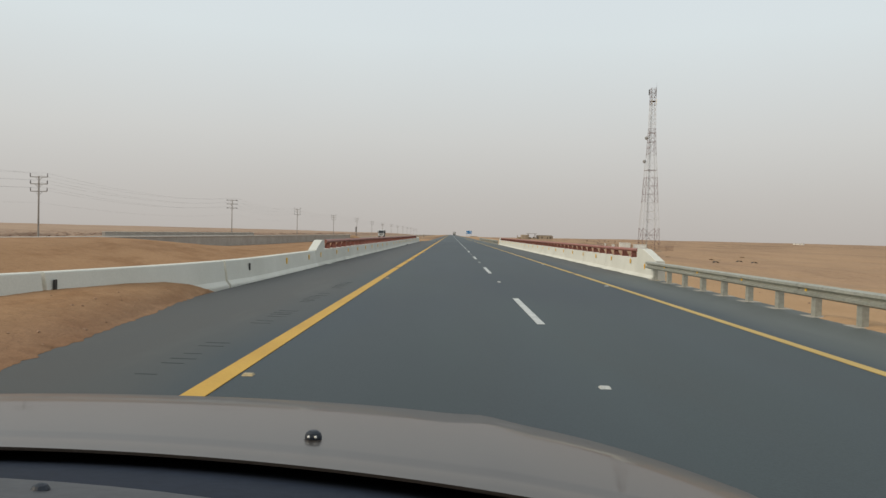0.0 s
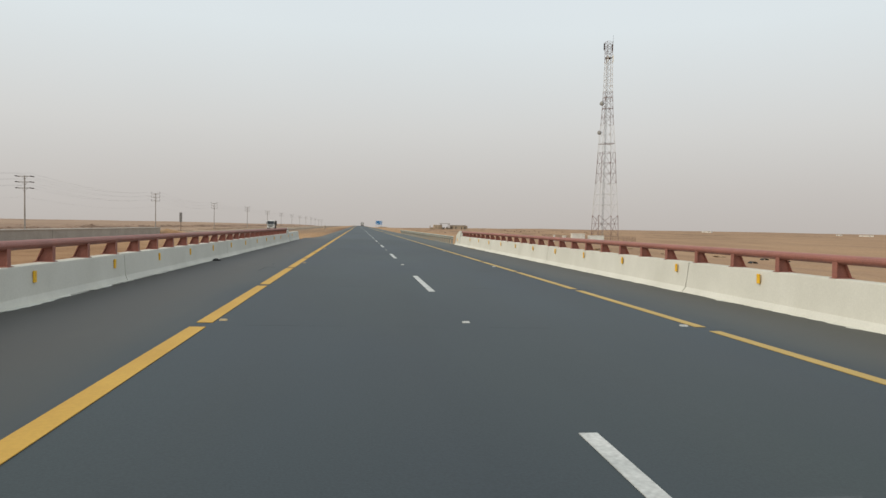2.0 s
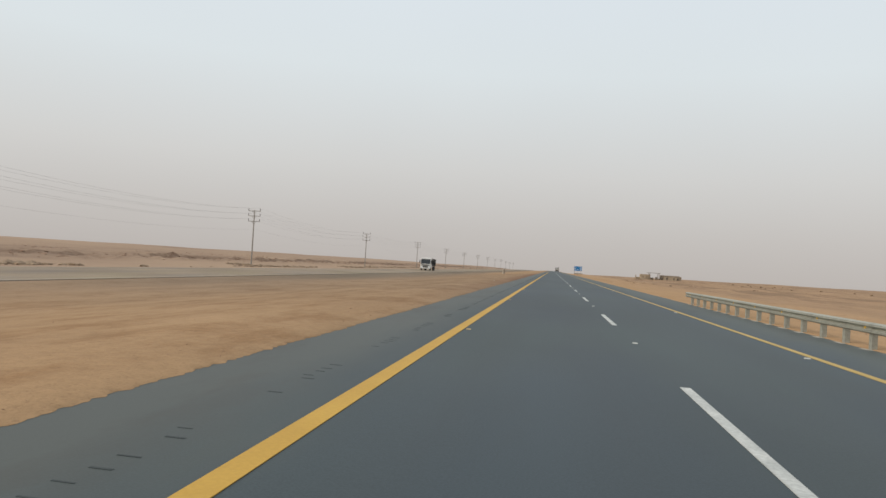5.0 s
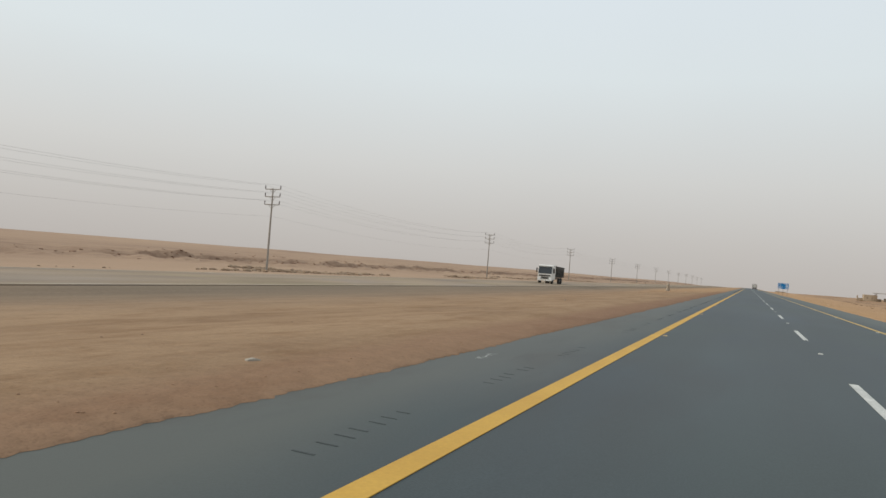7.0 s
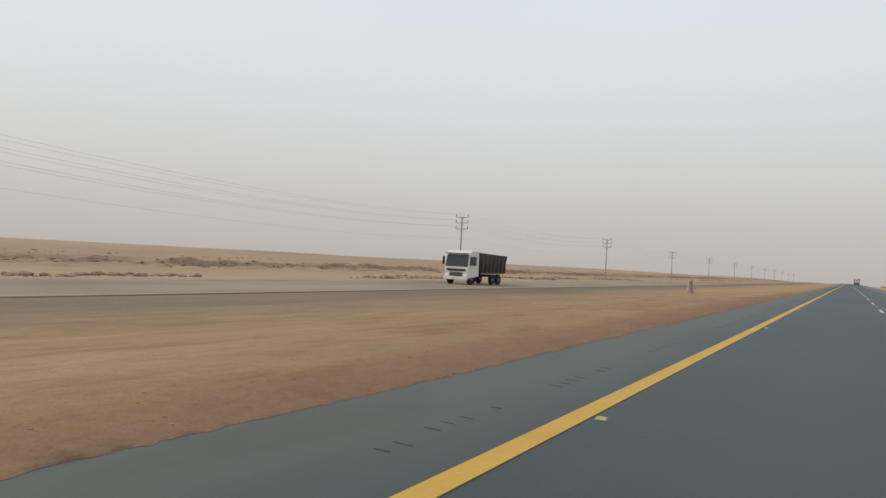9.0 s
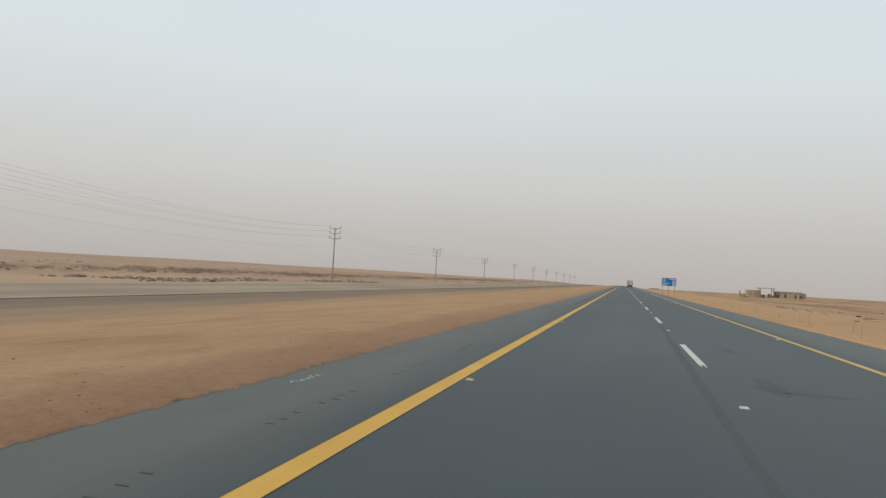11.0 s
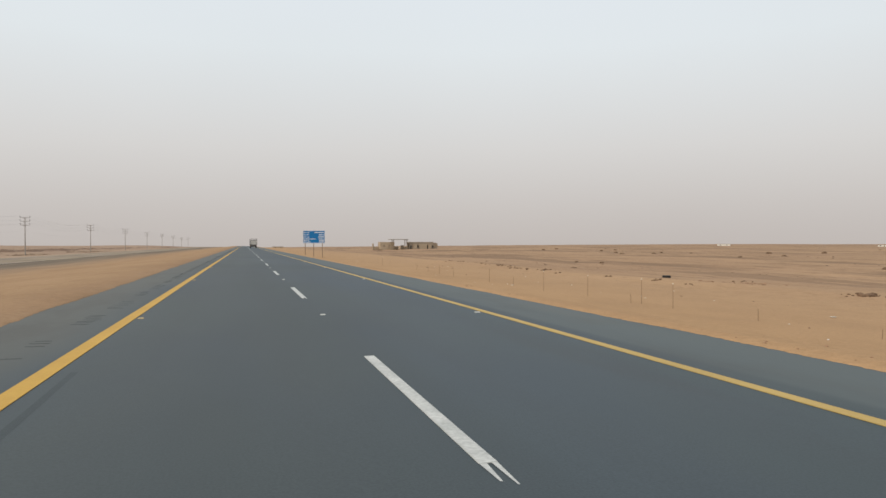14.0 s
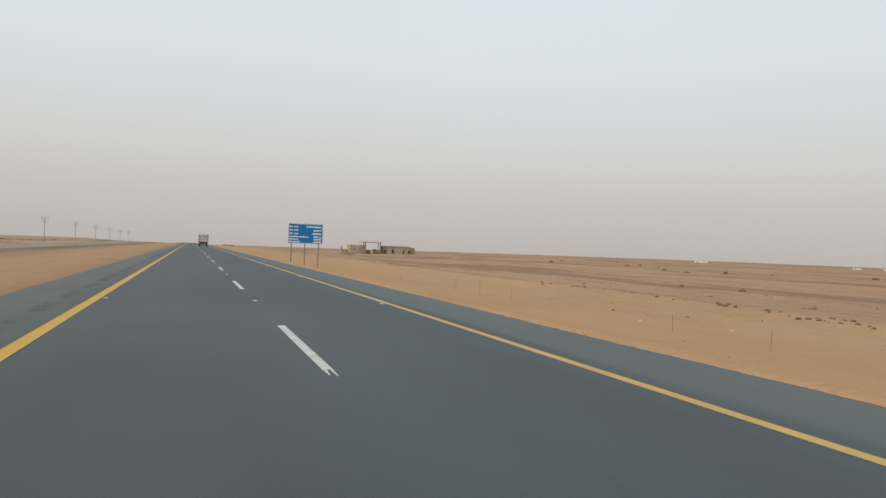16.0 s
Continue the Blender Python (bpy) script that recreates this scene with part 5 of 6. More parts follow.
def dump_truck(at, turn):
    """A tipper facing -y in its own axes."""
    e = thing("dump_truck", at, "white cab dump truck with a dark steel tipping body", "truck", turn=turn)
    bm = bmesh.new()
    side = [(-3.6, 0.55), (-3.62, 1.5), (-3.35, 2.75), (-3.0, 3.05), (-1.55, 3.1), (-1.5, 0.75)]
    a = [bm.verts.new((-1.22, y, z)) for y, z in side]
    b = [bm.verts.new((1.22, y, z)) for y, z in side]
    bm.faces.new(a)
    bm.faces.new(b[::-1])
    for i in range(6):
        bm.faces.new((a[i], b[i], b[(i + 1) % 6], a[(i + 1) % 6]))
    bmesh.ops.bevel(bm, geom=bm.edges[:], offset=0.07, segments=2, affect="EDGES", profile=0.5)
    cab = part("cab", bm, TRUCK_WHITE, e)
    bm = bmesh.new()
    q = [(-1.14, -3.62, 1.62), (1.14, -3.62, 1.62), (1.10, -3.385, 2.70), (-1.10, -3.385, 2.70)]
    f = [bm.verts.new(p) for p in q]
    g = [bm.verts.new((p[0], p[1] + 0.05, p[2])) for p in q]
    bm.faces.new(f)
    bm.faces.new(g[::-1])
    for i in range(4):
        bm.faces.new((f[i], f[(i + 1) % 4], g[(i + 1) % 4], g[i]))
    part("windscreen", bm, GLASS, cab)
    for s in (-1, 1):
        bm = bmesh.new()
        box(bm, s * 1.232 - 0.012, s * 1.232 + 0.012, -3.2, -2.1, 1.75, 2.55, 0.004)
        part("side_window", bm, GLASS, cab)
        bm = bmesh.new()
        box(bm, s * 1.42 - 0.1, s * 1.42 + 0.1, -3.55, -3.42, 1.75, 2.5, 0.03)
        part("mirror", bm, DARK_METAL, cab)
        bm = bmesh.new()
        box(bm, s * 0.95 - 0.2, s * 0.95 + 0.2, -3.68, -3.6, 0.72, 0.92, 0.03)
        part("headlight", bm, SIGN_WHITE, cab)
    bm = bmesh.new()
    box(bm, -0.95, 0.95, -3.69, -3.6, 1.22, 1.42, 0.02)
    for z in (0.78, 0.9, 1.02):
        box(bm, -0.62, 0.62, -3.69, -3.6, z, z + 0.07)
    part("grille", bm, DARK_METAL, cab)
    bm = bmesh.new()
    box(bm, -1.22, 1.22, -3.78, -3.6, 0.42, 0.68, 0.05)
    part("bumper", bm, TRUCK_WHITE, e)
    bm = bmesh.new()
    box(bm, -1.15, 1.15, -3.62, -3.38, 2.76, 2.84, 0.02)
    part("sun_visor", bm, DARK_METAL, cab)
    bm = bmesh.new()
    box(bm, -0.42, 0.42, -3.3, 4.2, 0.72, 0.95)
    part("chassis", bm, DARK_METAL, e)
    bm = bmesh.new()
    lower = [(-1.05, -1.1, 1.05), (1.05, -1.1, 1.05), (1.05, 4.3, 1.05), (-1.05, 4.3, 1.05)]
    upper = [(-1.24, -1.3, 2.95), (1.24, -1.3, 2.95), (1.24, 4.55, 2.8), (-1.24, 4.55, 2.8)]
    lo, hi = [bm.verts.new(p) for p in lower], [bm.verts.new(p) for p in upper]
    inner = [bm.verts.new((p[0] * 0.94, p[1] * 0.97, p[2])) for p in upper]
    floor = [bm.verts.new((p[0] * 0.92, p[1] * 0.97, 1.3)) for p in lower]
    bm.faces.new(lo[::-1])
    bm.faces.new(floor)
    for i in range(4):
        j = (i + 1) % 4
        bm.faces.new((lo[i], lo[j], hi[j], hi[i]))
        bm.faces.new((hi[i], hi[j], inner[j], inner[i]))
        bm.faces.new((inner[i], inner[j], floor[j], floor[i]))
    tip = part("tipping_body", bm, DUMP_STEEL, e)
    for s in (-1, 1):
        for k in range(7):
            y = -0.9 + 0.85 * k
            bm = bmesh.new()
            box(bm, s * 1.19 - 0.05, s * 1.19 + 0.05, y - 0.05, y + 0.05, 1.15, 2.75)
            part("rib", bm, DUMP_STEEL, tip)
    for y in (-2.75, 1.6, 2.95):
        for s in (-1, 1):
            wheel(e, s * 1.03, y, 0.5)
    return e


def stake_truck(at):
    """A high-sided lorry seen from behind, facing +y."""
    e = thing("cargo_truck", at, "high-sided cargo truck with a pale canvas cover seen from behind", "truck")
    bm = bmesh.new()
    box(bm, -1.22, 1.22, 3.3, 5.2, 0.7, 2.95, 0.12)
    cab = part("cab", bm, TRUCK_WHITE, e)
    bm = bmesh.new()
    box(bm, -0.95, 0.95, 3.265, 3.297, 1.9, 2.6, 0.01)
    part("rear_window", bm, GLASS, cab)
    bm = bmesh.new()
    box(bm, -1.25, 1.25, -4.0, 3.0, 1.0, 1.25, 0.02)
    part("load_bed", bm, DARK_METAL, e)
    bm = bmesh.new()
    box(bm, -1.2, 1.2, -3.9, 2.95, 1.252, 3.0, 0.06)
    part("cargo", bm, TARP, e)
    for s in (-1, 1):
        for k in range(7):
            y = -3.95 + 1.15 * k
            bm = bmesh.new()
            box(bm, s * 1.25 - 0.04, s * 1.25 + 0.04, y - 0.05, y + 0.05, 1.252, 3.45)
            part("stake", bm, DARK_METAL, e)
    for z in (3.05, 3.38):
        bm = bmesh.new()
        box(bm, -1.29, 1.29, -4.03, -3.95, z, z + 0.08)
        part("top_rail", bm, DARK_METAL, e)
    bm = bmesh.new()
    box(bm, -1.15, 1.15, -4.08, -4.0, 0.55, 0.8, 0.02)
    part("rear_bumper", bm, DARK_METAL, e)
    for s in (-1, 1):
        bm = bmesh.new()
        box(bm, s * 0.95 - 0.14, s * 0.95 + 0.14, -4.1, -4.03, 0.82, 0.98, 0.01)
        part("tail_light", bm, RED_OXIDE, e, "red tail light")
        for y in (-2.8, -1.6, 3.9):
            wheel(e, s * 0.98, y, 0.5)
    return e


dump_truck((-32.2, 299.0, -0.63), 0.0)
stake_truck((1.75, 655.0, FALL * 1.75))


# ---- small roadside things ----
# stub of a concrete barrier standing in the median
x, y = -13.85, 305.8
e = thing("concrete_stub", (x, y, ground_height(x, y)), "broken stub of a grey concrete barrier standing in sand", "concrete block", turn=radians(14))
bm = bmesh.new()
prism(bm, [(-0.34, -0.25), (-0.33, 0.14), (-0.22, 0.34), (-0.18, 0.94), (-0.13, 1.02), (-0.02, 1.04), (-0.02, -0.25)], -0.30, 0.30, 2)
bmesh.ops.bevel(bm, geom=bm.edges[:], offset=0.015, segments=1, affect="EDGES")
part("block", bm, STUB_PALE, e, "pale concrete face")
bm = bmesh.new()
prism(bm, [(-0.016, -0.25), (-0.016, 1.13), (0.06, 1.15), (0.18, 1.12), (0.18, 0.38), (0.27, 0.26), (0.27, -0.25)], -0.16, 0.34, 2)
bmesh.ops.bevel(bm, geom=bm.edges[:], offset=0.015, segments=1, affect="EDGES")
part("upright_slab", bm, DARK_CONCRETE, e, "darker upright concrete slab")
part("reflector", reflector_mesh(), DARK_METAL, e, "dark square marker plate", (-0.1, -0.312, 0.78))

# flat pieces of broken concrete in the median
for x, y, s in ((-9.8, 290.0, 0.16), (-7.7, 290.4, 0.09), (-6.8, 188.9, 0.1), (-10.9, 221.2, 0.07)):
    e = thing("concrete_shard", (x, y, ground_height(x, y)), "flat pale shard of broken concrete lying in the median", "rubble", "concrete shards", turn=3 * y)
    bm = bmesh.new()
    prism(bm, [(-s, -0.03), (-0.8 * s, 0.015), (0.1 * s, 0.03), (0.9 * s, 0.01), (s, -0.03)], -0.3 * s, 0.4 * s, 2)
    bmesh.ops.bevel(bm, geom=bm.edges[:], offset=0.005, segments=1, affect="EDGES")
    part("shard", bm, PALE_CONCRETE, e)

# narrow hazard marker post near the far bridge
x, y = -18.6, 111.5
z = ground_height(x, y)
e = thing("hazard_marker", (x, y, z), "narrow grey hazard marker plate on a thin post", "road sign")
bm = bmesh.new()
box(bm, -0.03, 0.03, -0.03, 0.03, -0.4, 2.2 - z)
part("post", bm, SIGN_POST, e)
bm = bmesh.new()
box(bm, -0.13, 0.13, -0.05, -0.033, 1.38 - z, 2.3 - z, 0.005)
part("plate", bm, GREY_METAL, e)

# thin stakes of an old fence line, some broken off short
rng = random.Random(11)
stakes = [(17.45, 364.0, 1.42, 0.62), (16.9, 389.4, 0.63, 0.02), (17.4, 392.6, 0.63, 0.0), (18.2, 399.5, 0.32, 0.08), (18.2, 405.2, 0.48, 0.0), (18.1, 410.9, 1.24, 0.0), (18.1, 414.7, 0.48, -0.03), (18.3, 414.0, 1.33, 0.0),
          (18.2, 419.8, 1.26, 0.01), (17.6, 424.9, 1.33, 0.0), (17.7, 430.7, 0.65, 0.02), (18.0, 436.9, 1.02, 0.03)]
for k in (0, 1, 3, 4, 5) + tuple(range(16, 30)):
    if rng.random() > 0.3:
        stakes.append((17.4 + 0.012 * (5.5 * k - 60) + rng.uniform(-0.15, 0.15), 352.8 + 5.5 * k + rng.uniform(-0.25, 0.25), rng.uniform(0.5, 1.3), rng.uniform(-0.06, 0.06)))
for x, y, h, lean in stakes:
    e = thing("fence_stake", (x, y, ground_height(x, y)), "thin bleached stake of a broken fence line" if h > 0.7 else "short broken stake of an old fence line", "fence stake", "old fence stakes")
    bm = bmesh.new()
    rod(bm, (0, 0, -0.25), (lean, 0.3 * lean, h), 0.015, 0.011, 6)
    part("stake", bm, WOOD, e)
    if h > 1.2:
        bm = bmesh.new()
        rod(bm, (lean, 0.3 * lean, h - 0.06), (lean, 0.3 * lean, h + 0.006), 0.0155, 0.0155, 6)
        part("tip", bm, WHITE_SHEET, e, "white painted tip")


def lump(bm, centre, size, squash, rng, detail=1):
    """A rough stone, sunk a little in the ground."""
    r = bmesh.ops.create_icosphere(bm, subdivisions=detail, radius=1.0)
    shift = rng.uniform(0, 99)
    for v in r["verts"]:
        k = 1 + 0.45 * noise.noise((v.co.x * 1.2 + shift, v.co.y * 1.2, v.co.z * 1.2))
        v.co = Vector(centre) + Vector((v.co.x * size * k * rng.uniform(0.9, 1.1), v.co.y * size * k, v.co.z * size * squash * k))


def stones(name, count, place, mat, label, seed, lo, hi, squash=0.55):
    rng = random.Random(seed)
    verts, faces = [], []
    probe = bmesh.new()
    bmesh.ops.create_icosphere(probe, subdivisions=1, radius=1.0)
    base_v = [v.co.copy() for v in probe.verts]
    base_f = [[v.index for v in f.verts] for f in probe.faces]
    probe.free()
    for _ in range(count):
        x, y = place(rng)
        size = lo + (hi - lo) * rng.random() ** 2.5
        z = on_sheet(x, y)
        turn, sx, sy = rng.uniform(0, 6.3), rng.uniform(0.7, 1.4), rng.uniform(0.6, 1.1)
        off = len(verts)
        for v in base_v:
            k = size * (1 + 0.5 * noise.noise((v.x * 1.1 + off, v.y * 1.1, v.z * 1.1)))
            px, py = v.x * k * sx, v.y * k * sy
            verts.append((x + px * math.cos(turn) - py * math.sin(turn), y + px * math.sin(turn) + py * math.cos(turn), z + v.z * k * squash + size * 0.12))
        faces += [[off + i for i in f] for f in base_f]
    me = bpy.data.meshes.new(name)
    me.from_pydata(verts, [], faces)
    me.materials.append(mat)
    return tagged(new(name, me), label, "rocks", kind="stuff")


def clustered(x0, x1, y0, y1, scale, cut, seed):
    def place(rng):
        while True:
            x, y = rng.uniform(x0, x1), rng.uniform(y0, y1)
            if noise.noise((x * scale * 2, y * scale, seed)) > cut:
                return x, y
    return place


def scarp_foot(rng):
    y = rng.uniform(40, 800)
    return scarp_x(y) + rng.gauss(0.9, 0.8), y


stones("rubble", 3600, clustered(-66, -53, 60, 700, 0.05, 0.17, 1.5), RUBBLE, "broken pale rubble dumped along the far verge", 1, 0.08, 0.55)
stones("bank_rocks", 1500, clustered(-93, -74, 40, 800, 0.05, 0.05, 4.5), BANK_ROCK, "broken brown rock on the spoil bank", 2, 0.06, 0.28, 0.4)
stones("bank_rocks", 1800, scarp_foot, BANK_ROCK, "brown clods broken from the crest of the spoil bank", 12, 0.08, 0.42, 0.35)
stones("desert_stones", 300, clustered(20, 75, 300, 640, 0.04, 0.15, 8.5), ROCK, "scattered brown desert stones", 3, 0.03, 0.13)


def heap(x, y, rx, ry):
    """Stones strewn round one spot."""
    return lambda rng: (x + rng.gauss(0, rx), y + rng.gauss(0, ry))


for seed, (x, y, rx, ry, count, hi) in enumerate(((34.0, 415.2, 0.45, 0.9, 34, 0.26), (33.1, 436.0, 0.3, 0.5, 12, 0.2), (33.2, 445.2, 0.3, 0.5, 9, 0.24), (33.5, 457.2, 0.25, 0.6, 8, 0.22), (32.6, 430.2, 0.3, 0.5, 7, 0.17), (32.6, 407.3, 0.3, 0.9, 9, 0.14),
                                                  (34.2, 463.5, 0.3, 1.8, 14, 0.2), (33.6, 469.5, 0.4, 2.4, 16, 0.2), (39.3, 472.7, 0.4, 1.0, 8, 0.26), (42.9, 437.4, 0.6, 0.9, 9, 0.2), (49.3, 484.9, 0.7, 1.2, 7, 0.3), (34.2, 480.0, 0.4, 4.0, 16, 0.22), (34.6, 500.0, 0.5, 6.0, 18, 0.24))):
    stones("berm_stones", count, heap(x, y, rx, ry), DARK_ROCK, "dark brown stones strewn along a low berm", 40 + seed, 0.07, hi, 0.6)
stones("turned_earth", 90, heap(39.8, 432.6, 1.7, 2.0), EARTH, "clods of freshly turned earth on the plain", 61, 0.04, 0.24, 0.4)
stones("plain_stones", 420, clustered(45, 200, 380, 760, 0.03, 0.1, 5.5), ROCK, "dark gravel and clods far out on the plain", 14, 0.05, 0.26, 0.45)
for x, y, s in ((151.0, 561.3, 0.8), (71.3, 516.9, 0.5), (123.3, 579.9, 0.7), (113.0, 581.3, 0.7), (123.8, 604.5, 0.7), (133.6, 689.4, 0.8), (149.2, 708.7, 0.8), (73.0, 532.3, 0.45), (122.9, 523.0, 0.55), (109.4, 521.7, 0.45), (88.5, 463.5, 0.5), (90.0, 463.9, 0.3),
                (142.7, 650.3, 0.7), (154.5, 659.9, 0.7), (133.2, 574.5, 0.55), (167.0, 556.6, 0.75), (133.0, 590.7, 0.5)):
    e = thing("boulder", (x, y, on_sheet(x, y)), "low dark brown boulder half sunk in the sand", "boulder", "desert boulders", turn=x)
    bm = bmesh.new()
    lump(bm, (0, 0, s * 0.15), s, 0.5, rng, 2)
    part("stone", bm, DARK_ROCK, e)
# a weathered length of timber lying on the sand
x, y = 29.1, 402.8
e = thing("timber_baulk", (x, y, ground_height(x, y) + 0.05), "short dark baulk of weathered timber lying on sand", "timber", turn=radians(-24))
bm = bmesh.new()
rod(bm, (-0.36, 0, 0), (0.36, 0.02, 0.01), 0.075, 0.06, 8)
bmesh.ops.bevel(bm, geom=bm.edges[:], offset=0.01, segments=1, affect="EDGES")
part("baulk", bm, DARK_ROCK, e)
stones("desert_stones", 350, clustered(9, 30, -20, 560, 0.06, 0.0, 2.2), ROCK, "scattered small brown desert stones", 4, 0.02, 0.09)
stones("median_pebbles", 1500, clustered(-12, -6.0, -20, 460, 0.2, -0.05, 6.6), EARTH, "reddish pebbles along the shoulder", 5, 0.006, 0.018)
stones("median_pebbles", 500, clustered(-26, -9, 90, 460, 0.1, 0.0, 3.6), ROCK, "pale pebbles in the median", 6, 0.01, 0.03)



def beside(side, y0, y1, spread):
    """Loose clods, thickest by the asphalt's edge."""
    def place(rng):
        while True:
            y = rng.uniform(y0, y1)
            if noise.noise((side, y * 0.25, 3.0)) + 0.35 > rng.random():
                return side * (5.78 + abs(rng.gauss(0, spread))), y
    return place


stones("edge_clods", 1500, beside(-1, 106, 330, 0.6), EARTH, "reddish brown clods of earth along the shoulder", 22, 0.006, 0.02, 0.6)
stones("edge_clods", 160, beside(-1, -16, 2, 0.8), EARTH, "reddish brown clods of earth before the bridge", 23, 0.006, 0.03, 0.6)
stones("edge_clods", 700, beside(1, 110, 460, 0.35), EARTH, "brown crumbs of earth along the shoulder", 24, 0.008, 0.035, 0.6)
stones("median_stones", 30, clustered(-22, -6.5, 110, 420, 0.08, 0.05, 11.6), EARTH, "scattered flat brown stones in the median", 25, 0.015, 0.05, 0.3)


def scrub_bush(at, size, rng):
    e = thing("scrub_bush", at, "low dry desert scrub bush", "shrub", "desert scrub")
    verts, faces = [], []
    for _ in range(70):
        a, r = rng.uniform(0, 6.283), size * rng.random() ** 0.6
        h = size * 0.65 * (1 - 0.5 * (r / size) ** 2) * rng.uniform(0.4, 1.0)
        c = Vector((r * math.cos(a), r * math.sin(a), h))
        d = Vector((rng.uniform(-1, 1), rng.uniform(-1, 1), rng.uniform(-0.4, 1))).normalized() * size * 0.22
        s = d.cross(Vector((0.3, 0.5, 0.8))).normalized() * size * 0.09
        o = len(verts)
        verts += [tuple(c - d), tuple(c + s), tuple(c + d), tuple(c - s), tuple(c * 0.1)]
        faces += [(o, o + 1, o + 2, o + 3), (o + 4, o, o + 1)]
    me = bpy.data.meshes.new("foliage")
    me.from_pydata(verts, [], faces)
    me.materials.append(SCRUB)
    o = new("foliage", me)
    o.parent = e
    return e


rng = random.Random(17)
clump = scrub_bush((13.5, 104.0, ground_height(13.5, 104.0)), 0.45, rng)
for k in range(22):
    x, y = rng.uniform(8.5, 34), rng.uniform(96, 190)
    o = copy_thing(clump, pose(x, y, ground_height(x, y), 0, 0, rng.uniform(0, 360)))
    s = rng.uniform(0.25, 0.65)
    o.scale = (s * 1.2, s * 1.2, s * 0.7)
for x, y, s in ((80.5, 818.0, 3.2), (84.5, 817.0, 2.6), (90.0, 819.0, 2.4), (103.0, 820.0, 1.6)):
    o = copy_thing(clump, pose(x, y, ground_height(x, y), 0, 0, 40 * x))
    o.scale = (s * 1.5, s, s * 0.5)
for x, y, s in ((43.9, 177.8, 1.3), (45.9, 176.7, 1.9), (46.8, 174.0, 1.2), (44.3, 168.7, 1.6), (43.0, 169.7, 1.0), (57.2, 189.0, 0.9), (53.5, 173.5, 1.2), (53.0, 162.6, 1.1), (66.0, 168.0, 1.6), (69.0, 171.0, 1.2), (78.0, 178.0, 1.0), (19.4, 150.0, 0.6), (19.3, 141.9, 0.6), (17.4, 121.4, 0.6), (18.4, 119.2, 0.6), (34.4, 144.8, 0.7)):
    o = copy_thing(clump, pose(x, y, ground_height(x, y), 0, 0, 50 * x))
    o.scale = (s * 1.7, s, s * 0.6)
rng = random.Random(21)
source = scrub_bush((140, 470, ground_height(140, 470)), 0.8, rng)
for k in range(26):
    x, y = rng.uniform(140, 420), rng.uniform(430, 1100)
    s = rng.uniform(0.4, 0.9)
    o = copy_thing(source, pose(x, y, on_sheet(x, y), 0, 0, rng.uniform(0, 360)))
    o.scale = (s, s, s * rng.uniform(0.5, 0.9))

# bent plates of dark scrap lying in the dry bed
for x, y, w in ((56.3, 139.0, 0.55), (67.9, 155.1, 0.6), (70.9, 153.7, 0.65)):
    e = thing("scrap_plate", (x, y, ground_height(x, y)), "bent dark plate of scrap lying on the sand", "scrap", "scrap plates", turn=radians(9 * w))
    bm = bmesh.new()
    prism(bm, [(-w, 0.0), (-0.8 * w, 0.2), (-0.2 * w, 0.33), (0.5 * w, 0.27), (w, 0.05), (0.96 * w, 0.02), (0.5 * w, 0.22), (-0.2 * w, 0.28), (-0.76 * w, 0.15), (-0.95 * w, -0.03)], -0.5, 0.5, 2)
    part("plate", bm, RUBBER, e)

# scrap lying in the desert
for x, y, w, h in ((42.6, 449.0, 0.9, 0.2), (44.1, 413.5, 0.8, 0.2)):
    e = thing("rubber_scrap", (x, y, ground_height(x, y)), "coiled black strip of burst rubber lying in sand", "scrap", "rubber scraps", turn=x)
    bm = bmesh.new()
    ringed(bm, (0, 0, 0.1), [(-0.12, w * 0.3), (-0.12, w * 0.46), (-0.06, w * 0.5), (h * 0.5, w * 0.5), (h * 0.7, w * 0.45), (h * 0.7, w * 0.3)], "Z", 18)
    part("tread", bm, RUBBER, e)

stones("litter", 36, clustered(15.5, 30, 330, 520, 0.05, -0.2, 9.1), WHITE_SHEET, "scattered scraps of pale litter", 9, 0.03, 0.08, 0.4)
for x, y, s in ((18.0, 432.7, 0.1), (17.8, 431.2, 0.12), (21.6, 419.5, 0.09), (21.0, 418.1, 0.09), (22.4, 405.7, 0.12), (17.5, 392.2, 0.09), (31.3, 410.5, 0.1), (17.4, 388.0, 0.16)):
    # a crumpled sheet, folded up in the middle
    e = thing("litter_scrap", (x, y, ground_height(x, y)), "crumpled pale scrap of litter lying on the sand", "litter", "litter scraps", turn=7 * x)
    bm = bmesh.new()
    grid = [[bm.verts.new((s * (i - 1.5) * 0.7, s * (j - 1) * 0.8, 0.02 + s * 0.5 * abs(noise.noise((i * 1.3 + x, j * 1.7, y))))) for i in range(4)] for j in range(3)]
    for j in range(2):
        for i in range(3):
            bm.faces.new((grid[j][i], grid[j][i + 1], grid[j + 1][i + 1], grid[j + 1][i]))
    bmesh.ops.solidify(bm, geom=bm.faces[:], thickness=0.008)
    part("sheet", bm, WHITE_SHEET, e)

